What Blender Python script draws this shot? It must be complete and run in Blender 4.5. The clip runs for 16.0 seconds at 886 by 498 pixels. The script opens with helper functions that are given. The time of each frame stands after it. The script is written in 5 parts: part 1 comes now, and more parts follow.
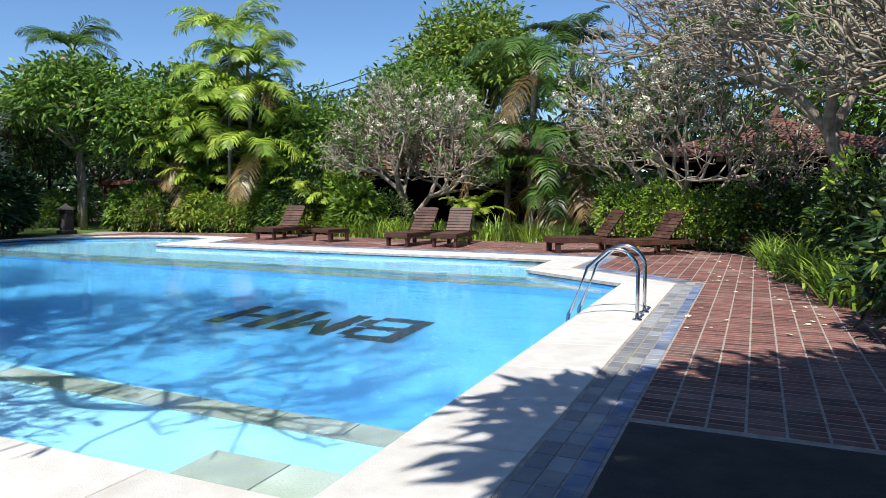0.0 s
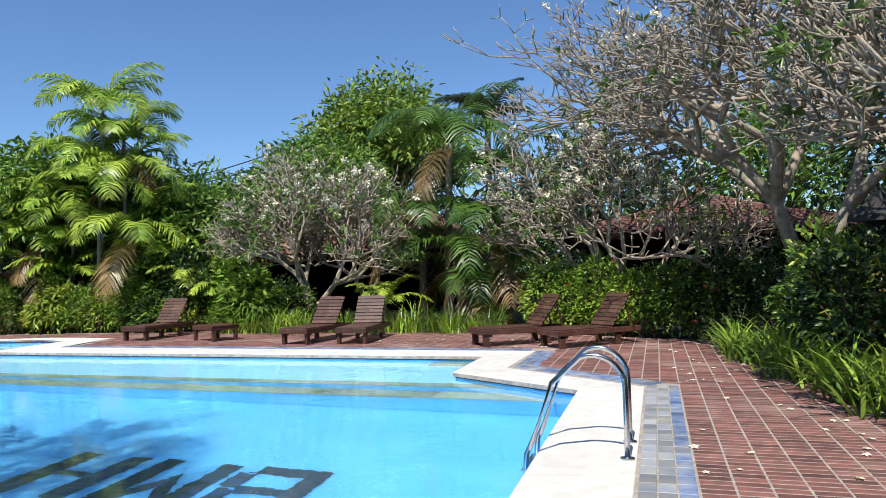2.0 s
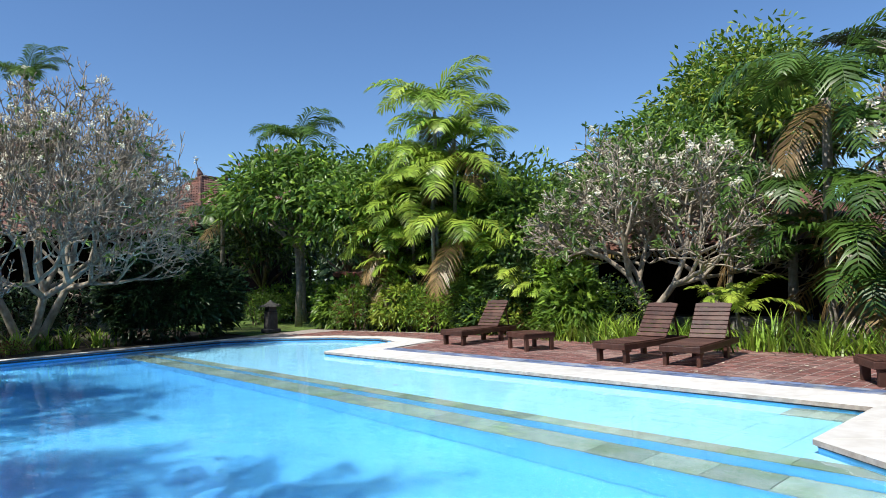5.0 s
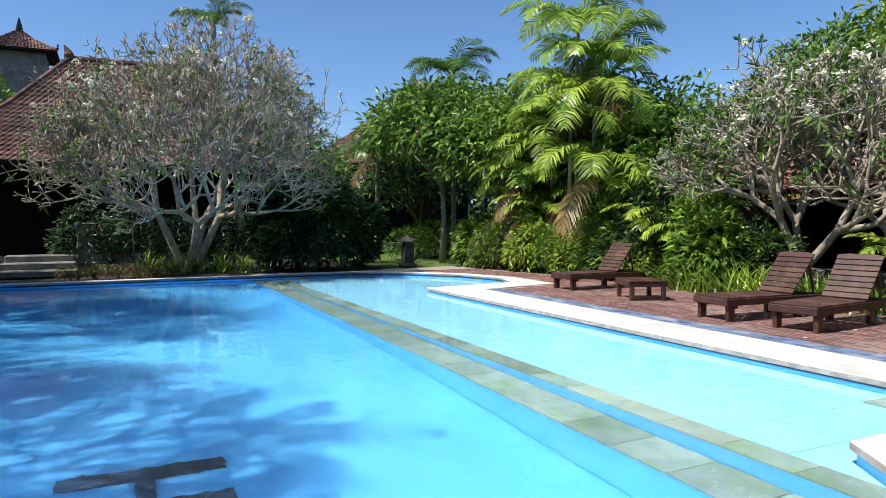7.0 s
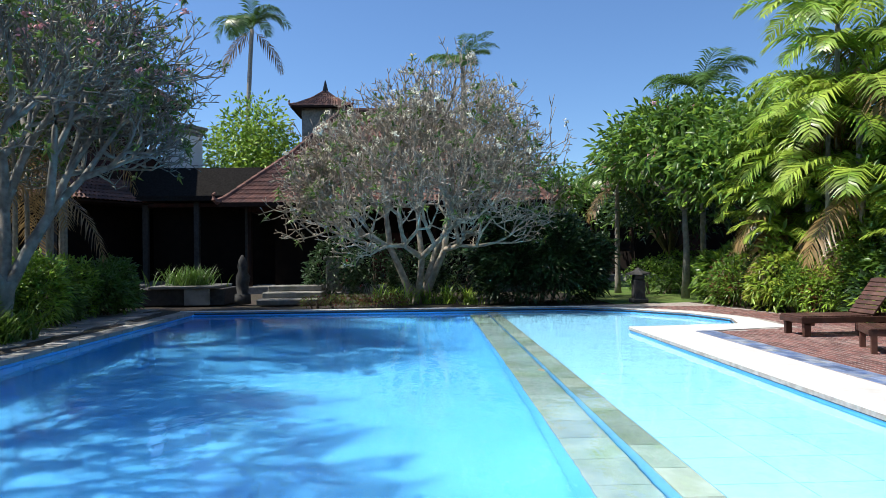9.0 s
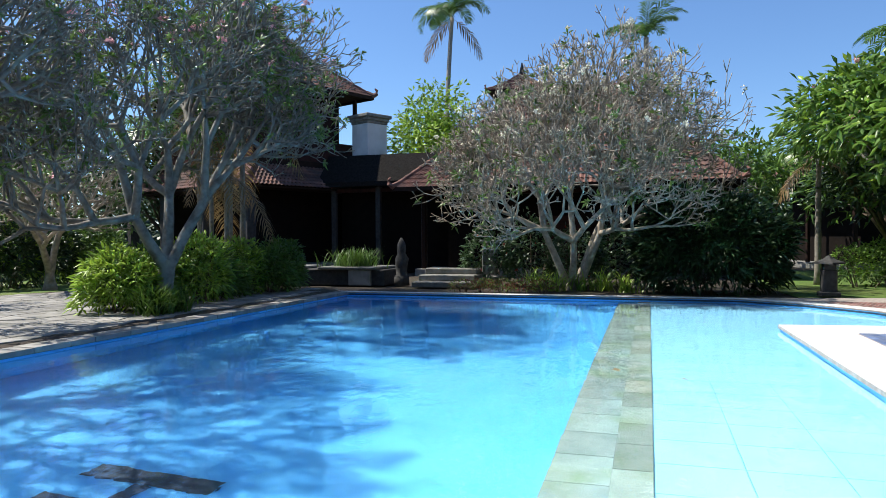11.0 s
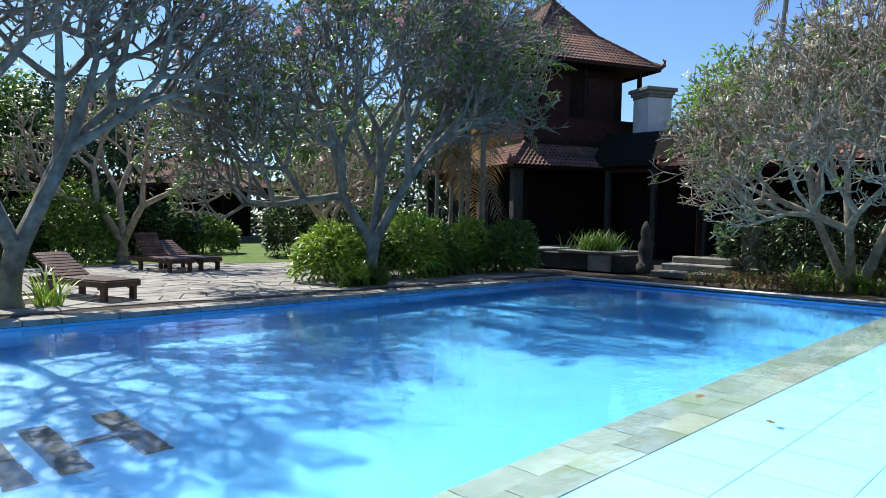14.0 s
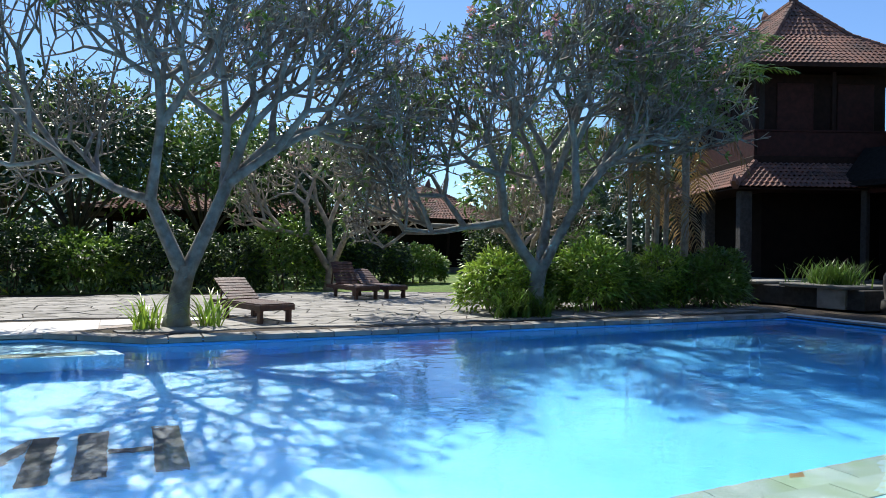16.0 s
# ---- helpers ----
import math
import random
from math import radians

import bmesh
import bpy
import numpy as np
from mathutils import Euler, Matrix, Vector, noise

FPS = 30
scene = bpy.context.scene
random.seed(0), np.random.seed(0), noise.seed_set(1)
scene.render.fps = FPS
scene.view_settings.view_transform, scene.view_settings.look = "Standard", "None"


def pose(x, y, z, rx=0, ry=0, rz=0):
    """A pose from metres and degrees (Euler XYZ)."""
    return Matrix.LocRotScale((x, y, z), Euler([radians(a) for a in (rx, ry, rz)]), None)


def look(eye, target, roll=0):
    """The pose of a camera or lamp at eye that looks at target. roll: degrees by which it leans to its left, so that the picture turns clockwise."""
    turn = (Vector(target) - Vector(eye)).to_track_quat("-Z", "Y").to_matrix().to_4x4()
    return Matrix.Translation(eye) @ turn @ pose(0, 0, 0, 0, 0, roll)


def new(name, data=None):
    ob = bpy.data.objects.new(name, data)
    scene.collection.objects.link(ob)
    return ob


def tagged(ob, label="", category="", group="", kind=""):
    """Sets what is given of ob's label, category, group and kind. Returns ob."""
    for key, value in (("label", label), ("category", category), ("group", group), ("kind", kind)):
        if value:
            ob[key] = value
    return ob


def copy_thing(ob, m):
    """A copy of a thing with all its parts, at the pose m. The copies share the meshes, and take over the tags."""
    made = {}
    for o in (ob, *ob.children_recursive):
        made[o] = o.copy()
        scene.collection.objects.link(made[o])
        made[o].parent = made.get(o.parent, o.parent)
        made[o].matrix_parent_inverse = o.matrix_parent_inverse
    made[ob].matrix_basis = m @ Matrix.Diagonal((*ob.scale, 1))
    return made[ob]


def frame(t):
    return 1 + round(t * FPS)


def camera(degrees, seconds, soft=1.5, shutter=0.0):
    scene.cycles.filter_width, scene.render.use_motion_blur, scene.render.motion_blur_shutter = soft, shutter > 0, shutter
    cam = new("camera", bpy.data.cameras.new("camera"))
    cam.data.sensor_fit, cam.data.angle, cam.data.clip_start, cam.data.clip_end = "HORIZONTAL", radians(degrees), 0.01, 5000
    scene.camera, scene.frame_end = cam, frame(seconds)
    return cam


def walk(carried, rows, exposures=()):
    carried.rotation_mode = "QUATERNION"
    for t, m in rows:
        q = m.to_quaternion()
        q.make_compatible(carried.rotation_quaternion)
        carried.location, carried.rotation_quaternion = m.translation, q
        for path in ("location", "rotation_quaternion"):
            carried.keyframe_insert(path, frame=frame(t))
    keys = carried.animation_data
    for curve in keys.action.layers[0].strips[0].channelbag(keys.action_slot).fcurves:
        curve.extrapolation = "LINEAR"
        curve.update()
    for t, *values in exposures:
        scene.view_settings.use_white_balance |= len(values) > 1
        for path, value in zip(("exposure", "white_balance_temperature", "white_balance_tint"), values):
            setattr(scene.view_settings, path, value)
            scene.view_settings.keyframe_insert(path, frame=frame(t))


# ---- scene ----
cam = camera(65.0, 16.0, soft=0.5)
PATH = [
    (0, (1.7, -0.244, 1.418), (0.881, 1.573, 1.249), -0.1),
    (0.5, (1.424, 0.388, 1.356), (0.737, 2.264, 1.266), 0.8),
    (1, (1.204, 0.962, 1.346), (0.601, 2.869, 1.382), -0.5),
    (1.5, (1.0, 1.514, 1.375), (0.44, 3.432, 1.467), -2.0),
    (2, (0.803, 2.059, 1.419), (0.219, 3.97, 1.489), -1.5),
    (2.5, (0.598, 2.582, 1.44), (-0.069, 4.468, 1.434), 0.0),
    (3, (0.452, 3.073, 1.481), (-0.358, 4.901, 1.414), 0.7),
    (3.5, (0.381, 3.516, 1.513), (-0.607, 5.254, 1.455), -0.2),
    (4, (0.358, 3.92, 1.58), (-0.812, 5.543, 1.586), -1.7),
    (4.5, (0.371, 4.309, 1.633), (-0.958, 5.802, 1.704), -1.9),
    (4.7, (0.378, 4.498, 1.629), (-1.007, 5.939, 1.708), -2.0),
    (6.8, (0.897, 7.087, 1.463), (-0.885, 7.991, 1.38), 0.2),
    (7, (0.909, 7.312, 1.461), (-0.896, 8.169, 1.378), -0.2),
    (7.5, (0.875, 7.877, 1.457), (-0.994, 8.584, 1.384), -1.3),
    (8, (0.798, 8.428, 1.457), (-1.136, 8.936, 1.415), -2.2),
    (8.5, (0.716, 8.952, 1.461), (-1.263, 9.241, 1.458), -2.2),
    (9, (0.616, 9.476, 1.468), (-1.383, 9.532, 1.481), -0.7),
    (9.5, (0.498, 9.967, 1.475), (-1.497, 9.839, 1.442), 1.2),
    (10, (0.359, 10.424, 1.475), (-1.617, 10.124, 1.406), 1.4),
    (10.2, (0.275, 10.617, 1.471), (-1.691, 10.256, 1.392), 1.1),
    (12.3, (-1.056, 12.56, 1.439), (-2.866, 11.709, 1.475), -0.3),
    (12.5, (-1.177, 12.721, 1.45), (-2.963, 11.822, 1.457), 0.1),
    (13, (-1.636, 13.093, 1.483), (-3.333, 12.037, 1.41), 1.5),
    (13.5, (-2.086, 13.444, 1.47), (-3.659, 12.213, 1.365), 1.5),
    (14, (-2.539, 13.696, 1.451), (-3.967, 12.298, 1.365), 1.1),
    (14.5, (-3.028, 13.925, 1.415), (-4.338, 12.414, 1.383), -0.2),
    (15, (-3.53, 14.078, 1.399), (-4.686, 12.447, 1.419), -0.5),
    (15.5, (-4.058, 14.153, 1.376), (-5.065, 12.425, 1.402), 0.3),
    (16, (-4.574, 14.199, 1.36), (-5.409, 12.381, 1.358), 0.8),
]
walk(cam, [(t, look(eye, target, roll)) for t, eye, target, roll in PATH],
     exposures=((0.0, 0.25), (4.5, 0.22), (9.0, 0.38), (14.5, 0.5), (16.0, 0.42)))

# ---- world, sun ----
SUN_ELEV, SUN_AZ = 55.0, 181.0   # degrees; azimuth clockwise from +y
world = bpy.data.worlds.new("sky_world")
world.use_nodes = True
scene.world = world
wn = world.node_tree
sky = wn.nodes.new("ShaderNodeTexSky")
sky.sky_type = "NISHITA"
sky.sun_disc = False
sky.sun_elevation, sky.sun_rotation = radians(SUN_ELEV), radians(SUN_AZ)
sky.air_density, sky.dust_density, sky.ozone_density = 1.0, 0.25, 10.0
wn.nodes["Background"].inputs["Strength"].default_value = 0.125
wn.links.new(sky.outputs[0], wn.nodes["Background"].inputs["Color"])
sun_data = bpy.data.lights.new("sun", "SUN")
sun_data.energy, sun_data.angle, sun_data.color = 4.8, radians(0.5), (1.0, 0.95, 0.86)
sun = new("sun", sun_data)
sd = Vector((math.sin(radians(SUN_AZ)) * math.cos(radians(SUN_ELEV)), math.cos(radians(SUN_AZ)) * math.cos(radians(SUN_ELEV)), math.sin(radians(SUN_ELEV))))
sun.matrix_world = look(sd * 60, (0, 0, 0))

# ---- materials ----


def mat(name, c1, c2=None, rough=0.7, metal=0.0, scale=6.0, bump=0.0, bscale=60.0, rnd=0.0, spec=0.5, c3=None, c3scale=0.7, c3amt=0.5, sub=0.0, obj=False, wet=None):
    """Noise-mixed colours at two scales, fine relief, and piece to piece variation."""
    m = bpy.data.materials.new(name)
    m.use_nodes = True
    nt = m.node_tree
    N, L = nt.nodes, nt.links
    b = N["Principled BSDF"]
    b.inputs["Roughness"].default_value, b.inputs["Metallic"].default_value = rough, metal
    b.inputs["Specular IOR Level"].default_value = spec
    tc = N.new("ShaderNodeTexCoord")
    geo = N.new("ShaderNodeNewGeometry")
    vec = tc.outputs["Object"] if obj else geo.outputs["Position"]
    no = N.new("ShaderNodeTexNoise")
    no.inputs["Scale"].default_value, no.inputs["Detail"].default_value = scale, 6
    L.new(vec, no.inputs["Vector"])
    ramp = N.new("ShaderNodeMapRange")
    ramp.inputs[1].default_value, ramp.inputs[2].default_value = 0.35, 0.65
    L.new(no.outputs[0], ramp.inputs[0])
    mx = N.new("ShaderNodeMix")
    mx.data_type = "RGBA"
    mx.inputs["A"].default_value, mx.inputs["B"].default_value = (*c1, 1), (*(c2 or c1), 1)
    L.new(ramp.outputs[0], mx.inputs["Factor"])
    out = mx.outputs["Result"]
    if c3:
        n2 = N.new("ShaderNodeTexNoise")
        n2.inputs["Scale"].default_value, n2.inputs["Detail"].default_value = c3scale, 8
        L.new(vec, n2.inputs["Vector"])
        r2 = N.new("ShaderNodeMapRange")
        r2.inputs[1].default_value, r2.inputs[2].default_value, r2.inputs[4].default_value = 0.5, 0.68, c3amt
        L.new(n2.outputs[0], r2.inputs[0])
        m2 = N.new("ShaderNodeMix")
        m2.data_type = "RGBA"
        m2.inputs["B"].default_value = (*c3, 1)
        L.new(r2.outputs[0], m2.inputs["Factor"])
        L.new(out, m2.inputs["A"])
        out = m2.outputs["Result"]
    if rnd:
        oi = N.new("ShaderNodeObjectInfo")
        ad = N.new("ShaderNodeMath")
        ad.operation = "ADD"
        L.new(oi.outputs["Random"], ad.inputs[0])
        L.new(geo.outputs["Random Per Island"], ad.inputs[1])
        fr = N.new("ShaderNodeMath")
        fr.operation = "FRACT"
        L.new(ad.outputs[0], fr.inputs[0])
        mr = N.new("ShaderNodeMapRange")
        mr.inputs[3].default_value, mr.inputs[4].default_value = 1 - rnd, 1 + rnd
        L.new(fr.outputs[0], mr.inputs[0])
        hs = N.new("ShaderNodeHueSaturation")
        L.new(mr.outputs[0], hs.inputs["Value"])
        L.new(out, hs.inputs["Color"])
        out = hs.outputs[0]
    L.new(out, b.inputs["Base Color"])
    if wet:
        rr = N.new("ShaderNodeMapRange")
        rr.inputs[3].default_value, rr.inputs[4].default_value = wet
        L.new(no.outputs[0], rr.inputs[0])
        L.new(rr.outputs[0], b.inputs["Roughness"])
    if bump:
        nb = N.new("ShaderNodeTexNoise")
        nb.inputs["Scale"].default_value, nb.inputs["Detail"].default_value = bscale, 5
        L.new(vec, nb.inputs["Vector"])
        bp = N.new("ShaderNodeBump")
        bp.inputs["Strength"].default_value, bp.inputs["Distance"].default_value = bump, 0.02
        L.new(nb.outputs[0], bp.inputs["Height"])
        L.new(bp.outputs[0], b.inputs["Normal"])
    if sub:
        # thin leaf: some light passes through
        tr = N.new("ShaderNodeBsdfTranslucent")
        L.new(out, tr.inputs["Color"])
        ms = N.new("ShaderNodeMixShader")
        ms.inputs[0].default_value = sub
        L.new(b.outputs[0], ms.inputs[1])
        L.new(tr.outputs[0], ms.inputs[2])
        L.new(ms.outputs[0], N["Material Output"].inputs["Surface"])
    return m


def leafmat(name, c1, c2, rough=0.36, rnd=0.35, sub=0.3):
    return mat(name, c1, c2, rough=rough, scale=1.2, rnd=rnd, sub=sub)


M_COPE = mat("white_coping_stone", (0.74, 0.73, 0.70), (0.64, 0.62, 0.58), 0.75, scale=5, bump=0.25, bscale=120, rnd=0.05, c3=(0.48, 0.46, 0.42), c3scale=1.3, c3amt=0.35)
M_BLUE = mat("blue_stone_tile", (0.10, 0.16, 0.33), (0.22, 0.27, 0.38), 0.5, scale=7, bump=0.2, bscale=60, rnd=0.35, c3=(0.42, 0.42, 0.38), c3scale=2.5, c3amt=0.7)
M_BLUEG = mat("grey_blue_stone_tile", (0.24, 0.27, 0.33), (0.34, 0.34, 0.33), 0.55, scale=6, bump=0.2, bscale=60, rnd=0.3, c3=(0.45, 0.43, 0.36), c3scale=2.2, c3amt=0.7)
M_RED = mat("red_flower", (0.6, 0.05, 0.03), (0.5, 0.03, 0.03), 0.6, rnd=0.1, sub=0.2)
M_BRICK = mat("red_paving_brick", (0.23, 0.095, 0.078), (0.14, 0.068, 0.062), 0.8, scale=9, bump=0.35, bscale=90, rnd=0.42, c3=(0.31, 0.22, 0.19), c3scale=0.9, c3amt=0.6)
M_GROUT = mat("pale_mortar", (0.46, 0.40, 0.36), (0.30, 0.26, 0.23), 0.9, scale=12, bump=0.3)
M_FLAG = mat("grey_flagstone", (0.36, 0.345, 0.32), (0.25, 0.24, 0.22), 0.85, scale=3, bump=0.4, bscale=45, rnd=0.2, c3=(0.15, 0.15, 0.12), c3scale=1.5, c3amt=0.6)
# dark stone, coloured darker still to carry the shade of the trees
M_DARKPAVE = mat("shaded_dark_stone_paving", (0.035, 0.034, 0.032), (0.06, 0.056, 0.05), 0.8, scale=5, bump=0.4, rnd=0.2)
M_LAWN = mat("lawn", (0.13, 0.22, 0.035), (0.075, 0.14, 0.02), 0.9, scale=2.5, bump=0.8, bscale=160, c3=(0.2, 0.2, 0.06), c3scale=0.4, c3amt=0.5)
M_GRASS = leafmat("lawn_blade", (0.16, 0.27, 0.04), (0.1, 0.19, 0.025))
M_SOIL = mat("garden_soil", (0.07, 0.05, 0.035), (0.035, 0.028, 0.02), 0.95, scale=6, bump=0.8, bscale=40, c3=(0.06, 0.07, 0.025), c3scale=1.0)
M_POOL = mat("pool_blue_tile", (0.115, 0.465, 0.84), (0.095, 0.42, 0.80), 0.35, scale=1.5, rnd=0.03, c3=(0.14, 0.53, 0.85), c3scale=0.3, c3amt=0.6)
M_POOLJ = mat("pool_joint", (0.20, 0.52, 0.68), (0.16, 0.46, 0.62), 0.6)
M_KIDS = mat("pale_pool_tile", (0.31, 0.64, 0.86), (0.27, 0.60, 0.83), 0.35, scale=2, rnd=0.03)
M_STEPST = mat("green_grey_step_stone", (0.27, 0.34, 0.31), (0.20, 0.27, 0.24), 0.6, scale=4, bump=0.3, rnd=0.25, c3=(0.15, 0.23, 0.11), c3scale=1.6, c3amt=0.7)
M_STEPSP = mat("pale_step_stone", (0.36, 0.42, 0.38), (0.28, 0.33, 0.29), 0.6, scale=4, bump=0.3, rnd=0.2, c3=(0.22, 0.26, 0.16), c3scale=1.6, c3amt=0.5)
M_LETTER = mat("dark_mosaic", (0.012, 0.025, 0.045), (0.03, 0.05, 0.075), 0.5, scale=14, rnd=0.4)
M_STEEL = mat("stainless_steel", (0.62, 0.63, 0.65), (0.55, 0.56, 0.58), 0.16, 1.0, scale=30)
M_WOOD = mat("dark_red_stained_wood", (0.095, 0.038, 0.026), (0.055, 0.024, 0.018), 0.5, scale=9, bump=0.3, bscale=70, rnd=0.25, c3=(0.16, 0.085, 0.06), c3scale=3, c3amt=0.5, obj=True)
M_BARK = mat("grey_frangipani_bark", (0.47, 0.40, 0.31), (0.25, 0.21, 0.16), 0.85, scale=7, bump=0.6, bscale=35, c3=(0.17, 0.19, 0.14), c3scale=2.2, c3amt=0.6)
# mossy, lichened bark; its base is darkened as seen against the light
M_BARKD = mat("mossy_backlit_frangipani_bark", (0.26, 0.24, 0.205), (0.13, 0.12, 0.10), 0.85, scale=7, bump=0.6, bscale=35, c3=(0.34, 0.37, 0.33), c3scale=2.0, c3amt=0.6)
M_BARK2 = mat("brown_bark", (0.16, 0.12, 0.085), (0.09, 0.07, 0.05), 0.9, scale=8, bump=0.7, bscale=30)
M_PALMTR = mat("grey_palm_trunk", (0.33, 0.30, 0.25), (0.2, 0.18, 0.15), 0.85, scale=10, bump=0.6, bscale=25)
M_LF_FR = leafmat("frangipani_leaf", (0.17, 0.26, 0.06), (0.09, 0.17, 0.04))
M_LF_DK = leafmat("dark_leaf", (0.042, 0.09, 0.022), (0.024, 0.056, 0.015), rough=0.42, sub=0.12)
M_LF_MD = leafmat("mid_green_leaf", (0.17, 0.29, 0.045), (0.075, 0.155, 0.022), sub=0.28)
M_LF_LT = leafmat("light_green_leaf", (0.33, 0.47, 0.06), (0.18, 0.32, 0.038), rnd=0.45)
M_LF_YL = leafmat("yellow_green_leaf", (0.36, 0.42, 0.06), (0.2, 0.3, 0.04))
M_LF_RD = leafmat("red_brown_leaf", (0.20, 0.05, 0.03), (0.1, 0.08, 0.03))
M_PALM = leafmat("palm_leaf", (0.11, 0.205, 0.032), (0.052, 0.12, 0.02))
# yellower copy of palm_leaf, with sunlight put into its brighter colour
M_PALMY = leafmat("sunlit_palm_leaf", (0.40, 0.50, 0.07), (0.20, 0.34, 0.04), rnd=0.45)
M_DRY = leafmat("dry_palm_leaf", (0.33, 0.22, 0.09), (0.2, 0.13, 0.05))
M_FLW = mat("white_flower", (0.85, 0.84, 0.74), (0.8, 0.76, 0.55), 0.6, rnd=0.08, sub=0.2)
M_FLP = mat("pink_flower", (0.75, 0.32, 0.36), (0.8, 0.5, 0.5), 0.6, rnd=0.15, sub=0.2)
M_TILE = mat("terracotta_roof_tile", (0.23, 0.105, 0.072), (0.12, 0.062, 0.05), 0.85, scale=3, bump=0.3, bscale=40, rnd=0.3, c3=(0.06, 0.05, 0.045), c3scale=0.8, c3amt=0.7)
M_TILER = mat("orange_roof_tile", (0.40, 0.14, 0.07), (0.28, 0.1, 0.06), 0.85, scale=3, rnd=0.25)
M_DKWOOD = mat("dark_brown_timber", (0.03, 0.015, 0.011), (0.018, 0.010, 0.007), 0.75, scale=6, bump=0.3, rnd=0.2, spec=0.15)
M_WHITE = mat("white_plaster", (0.72, 0.71, 0.69), (0.62, 0.6, 0.58), 0.85, scale=2, bump=0.15, c3=(0.45, 0.43, 0.4), c3scale=0.8, c3amt=0.4)
M_STONE = mat("weathered_stone", (0.27, 0.26, 0.23), (0.17, 0.165, 0.15), 0.9, scale=6, bump=0.5, bscale=50, rnd=0.15, c3=(0.09, 0.1, 0.07), c3scale=2, c3amt=0.6)
M_DSTONE = mat("dark_carved_stone", (0.06, 0.058, 0.055), (0.035, 0.034, 0.032), 0.9, scale=9, bump=0.6)
M_YELLOW = mat("yellow_sandstone", (0.62, 0.50, 0.22), (0.5, 0.38, 0.16), 0.85, scale=5, bump=0.3)
M_REDBRICK = mat("old_red_brick", (0.28, 0.11, 0.07), (0.18, 0.08, 0.055), 0.9, scale=6, bump=0.5, rnd=0.2)
# near-black colour stands for the shade inside the open buildings
M_INSHADE = mat("interior_shade_black", (0.014, 0.010, 0.008), (0.009, 0.007, 0.006), 0.9, scale=3, spec=0.1)
M_DKRED = mat("dark_red_timber", (0.055, 0.018, 0.014), (0.03, 0.011, 0.009), 0.7, scale=5, bump=0.3, rnd=0.2, spec=0.2)
# link roof: backlit shade put into a near-black colour
M_BACKLIT_ROOF = mat("backlit_roof_black", (0.02, 0.018, 0.016), (0.011, 0.010, 0.009), 0.95, scale=12, bump=0.8, bscale=50, spec=0.1)
M_GOLD = mat("gilded_trim", (0.42, 0.30, 0.10), (0.3, 0.2, 0.07), 0.5, 0.3, scale=8)
M_BLACK = mat("black_cable", (0.015, 0.015, 0.015), rough=0.6)


def water_material():
    m = bpy.data.materials.new("pool_water")
    m.use_nodes = True
    N, L = m.node_tree.nodes, m.node_tree.links
    b = N["Principled BSDF"]
    b.inputs["Base Color"].default_value = (0.86, 0.97, 1.0, 1)
    b.inputs["Roughness"].default_value, b.inputs["IOR"].default_value = 0.0, 1.33
    b.inputs["Transmission Weight"].default_value = 1.0
    geo = N.new("ShaderNodeNewGeometry")
    mp = N.new("ShaderNodeMapping")
    mp.inputs["Scale"].default_value = (1.0, 1.5, 1.0)
    L.new(geo.outputs["Position"], mp.inputs["Vector"])
    n1 = N.new("ShaderNodeTexNoise")
    n1.inputs["Scale"].default_value, n1.inputs["Detail"].default_value = 2.2, 3
    L.new(mp.outputs[0], n1.inputs["Vector"])
    bp = N.new("ShaderNodeBump")
    bp.inputs["Strength"].default_value, bp.inputs["Distance"].default_value = 0.14, 0.05
    L.new(n1.outputs[0], bp.inputs["Height"])
    L.new(bp.outputs[0], b.inputs["Normal"])
    return m


M_WATER = water_material()
# light scattered in the water blurs the shade that falls on the tiles
pb = M_POOL.node_tree.nodes["Principled BSDF"]
pb.subsurface_method = "BURLEY"
pb.inputs["Subsurface Weight"].default_value = 1.0
pb.inputs["Subsurface Radius"].default_value = (1.0, 1.0, 1.0)
pb.inputs["Subsurface Scale"].default_value = 0.3

# ---- mesh helpers ----


def mesh_obj(name, data, material, parent=None, label="", smooth=False):
    ob = new(name, data)
    if material and not data.materials:
        data.materials.append(material)
    if smooth:
        data.shade_smooth()
    if parent:
        ob.parent = parent
    if label:
        ob["label"] = label
    return ob


def part(name, bm, material, parent, label="", smooth=False):
    me = bpy.data.meshes.new(name)
    bm.to_mesh(me)
    bm.free()
    return mesh_obj(name, me, material, parent, label, smooth)


def raw(name, verts, faces, material, parent=None, label="", smooth=False):
    me = bpy.data.meshes.new(name)
    me.from_pydata([tuple(map(float, v)) for v in verts], [], [tuple(map(int, f)) for f in faces])
    me.update()
    return mesh_obj(name, me, material, parent, label, smooth)


def thing(name, label, category, m=None, group="", kind=""):
    ob = new(name)
    ob.empty_display_size = 0.2
    if m is not None:
        ob.matrix_basis = m
    return tagged(ob, label, category, group, kind)


def add_box(bm, sx, sy, sz, m=None, bev=0.0):
    """A box sx by sy by sz round the origin of m."""
    r = bmesh.ops.create_cube(bm, size=1.0, matrix=(m or Matrix()) @ Matrix.Diagonal((sx, sy, sz, 1)))
    if bev:
        es = list({e for v in r["verts"] for e in v.link_edges})
        bmesh.ops.bevel(bm, geom=es, offset=bev, segments=1, affect="EDGES")
    return bm


def box_bm(sx, sy, sz, m=None, bev=0.0):
    return add_box(bmesh.new(), sx, sy, sz, m, bev)


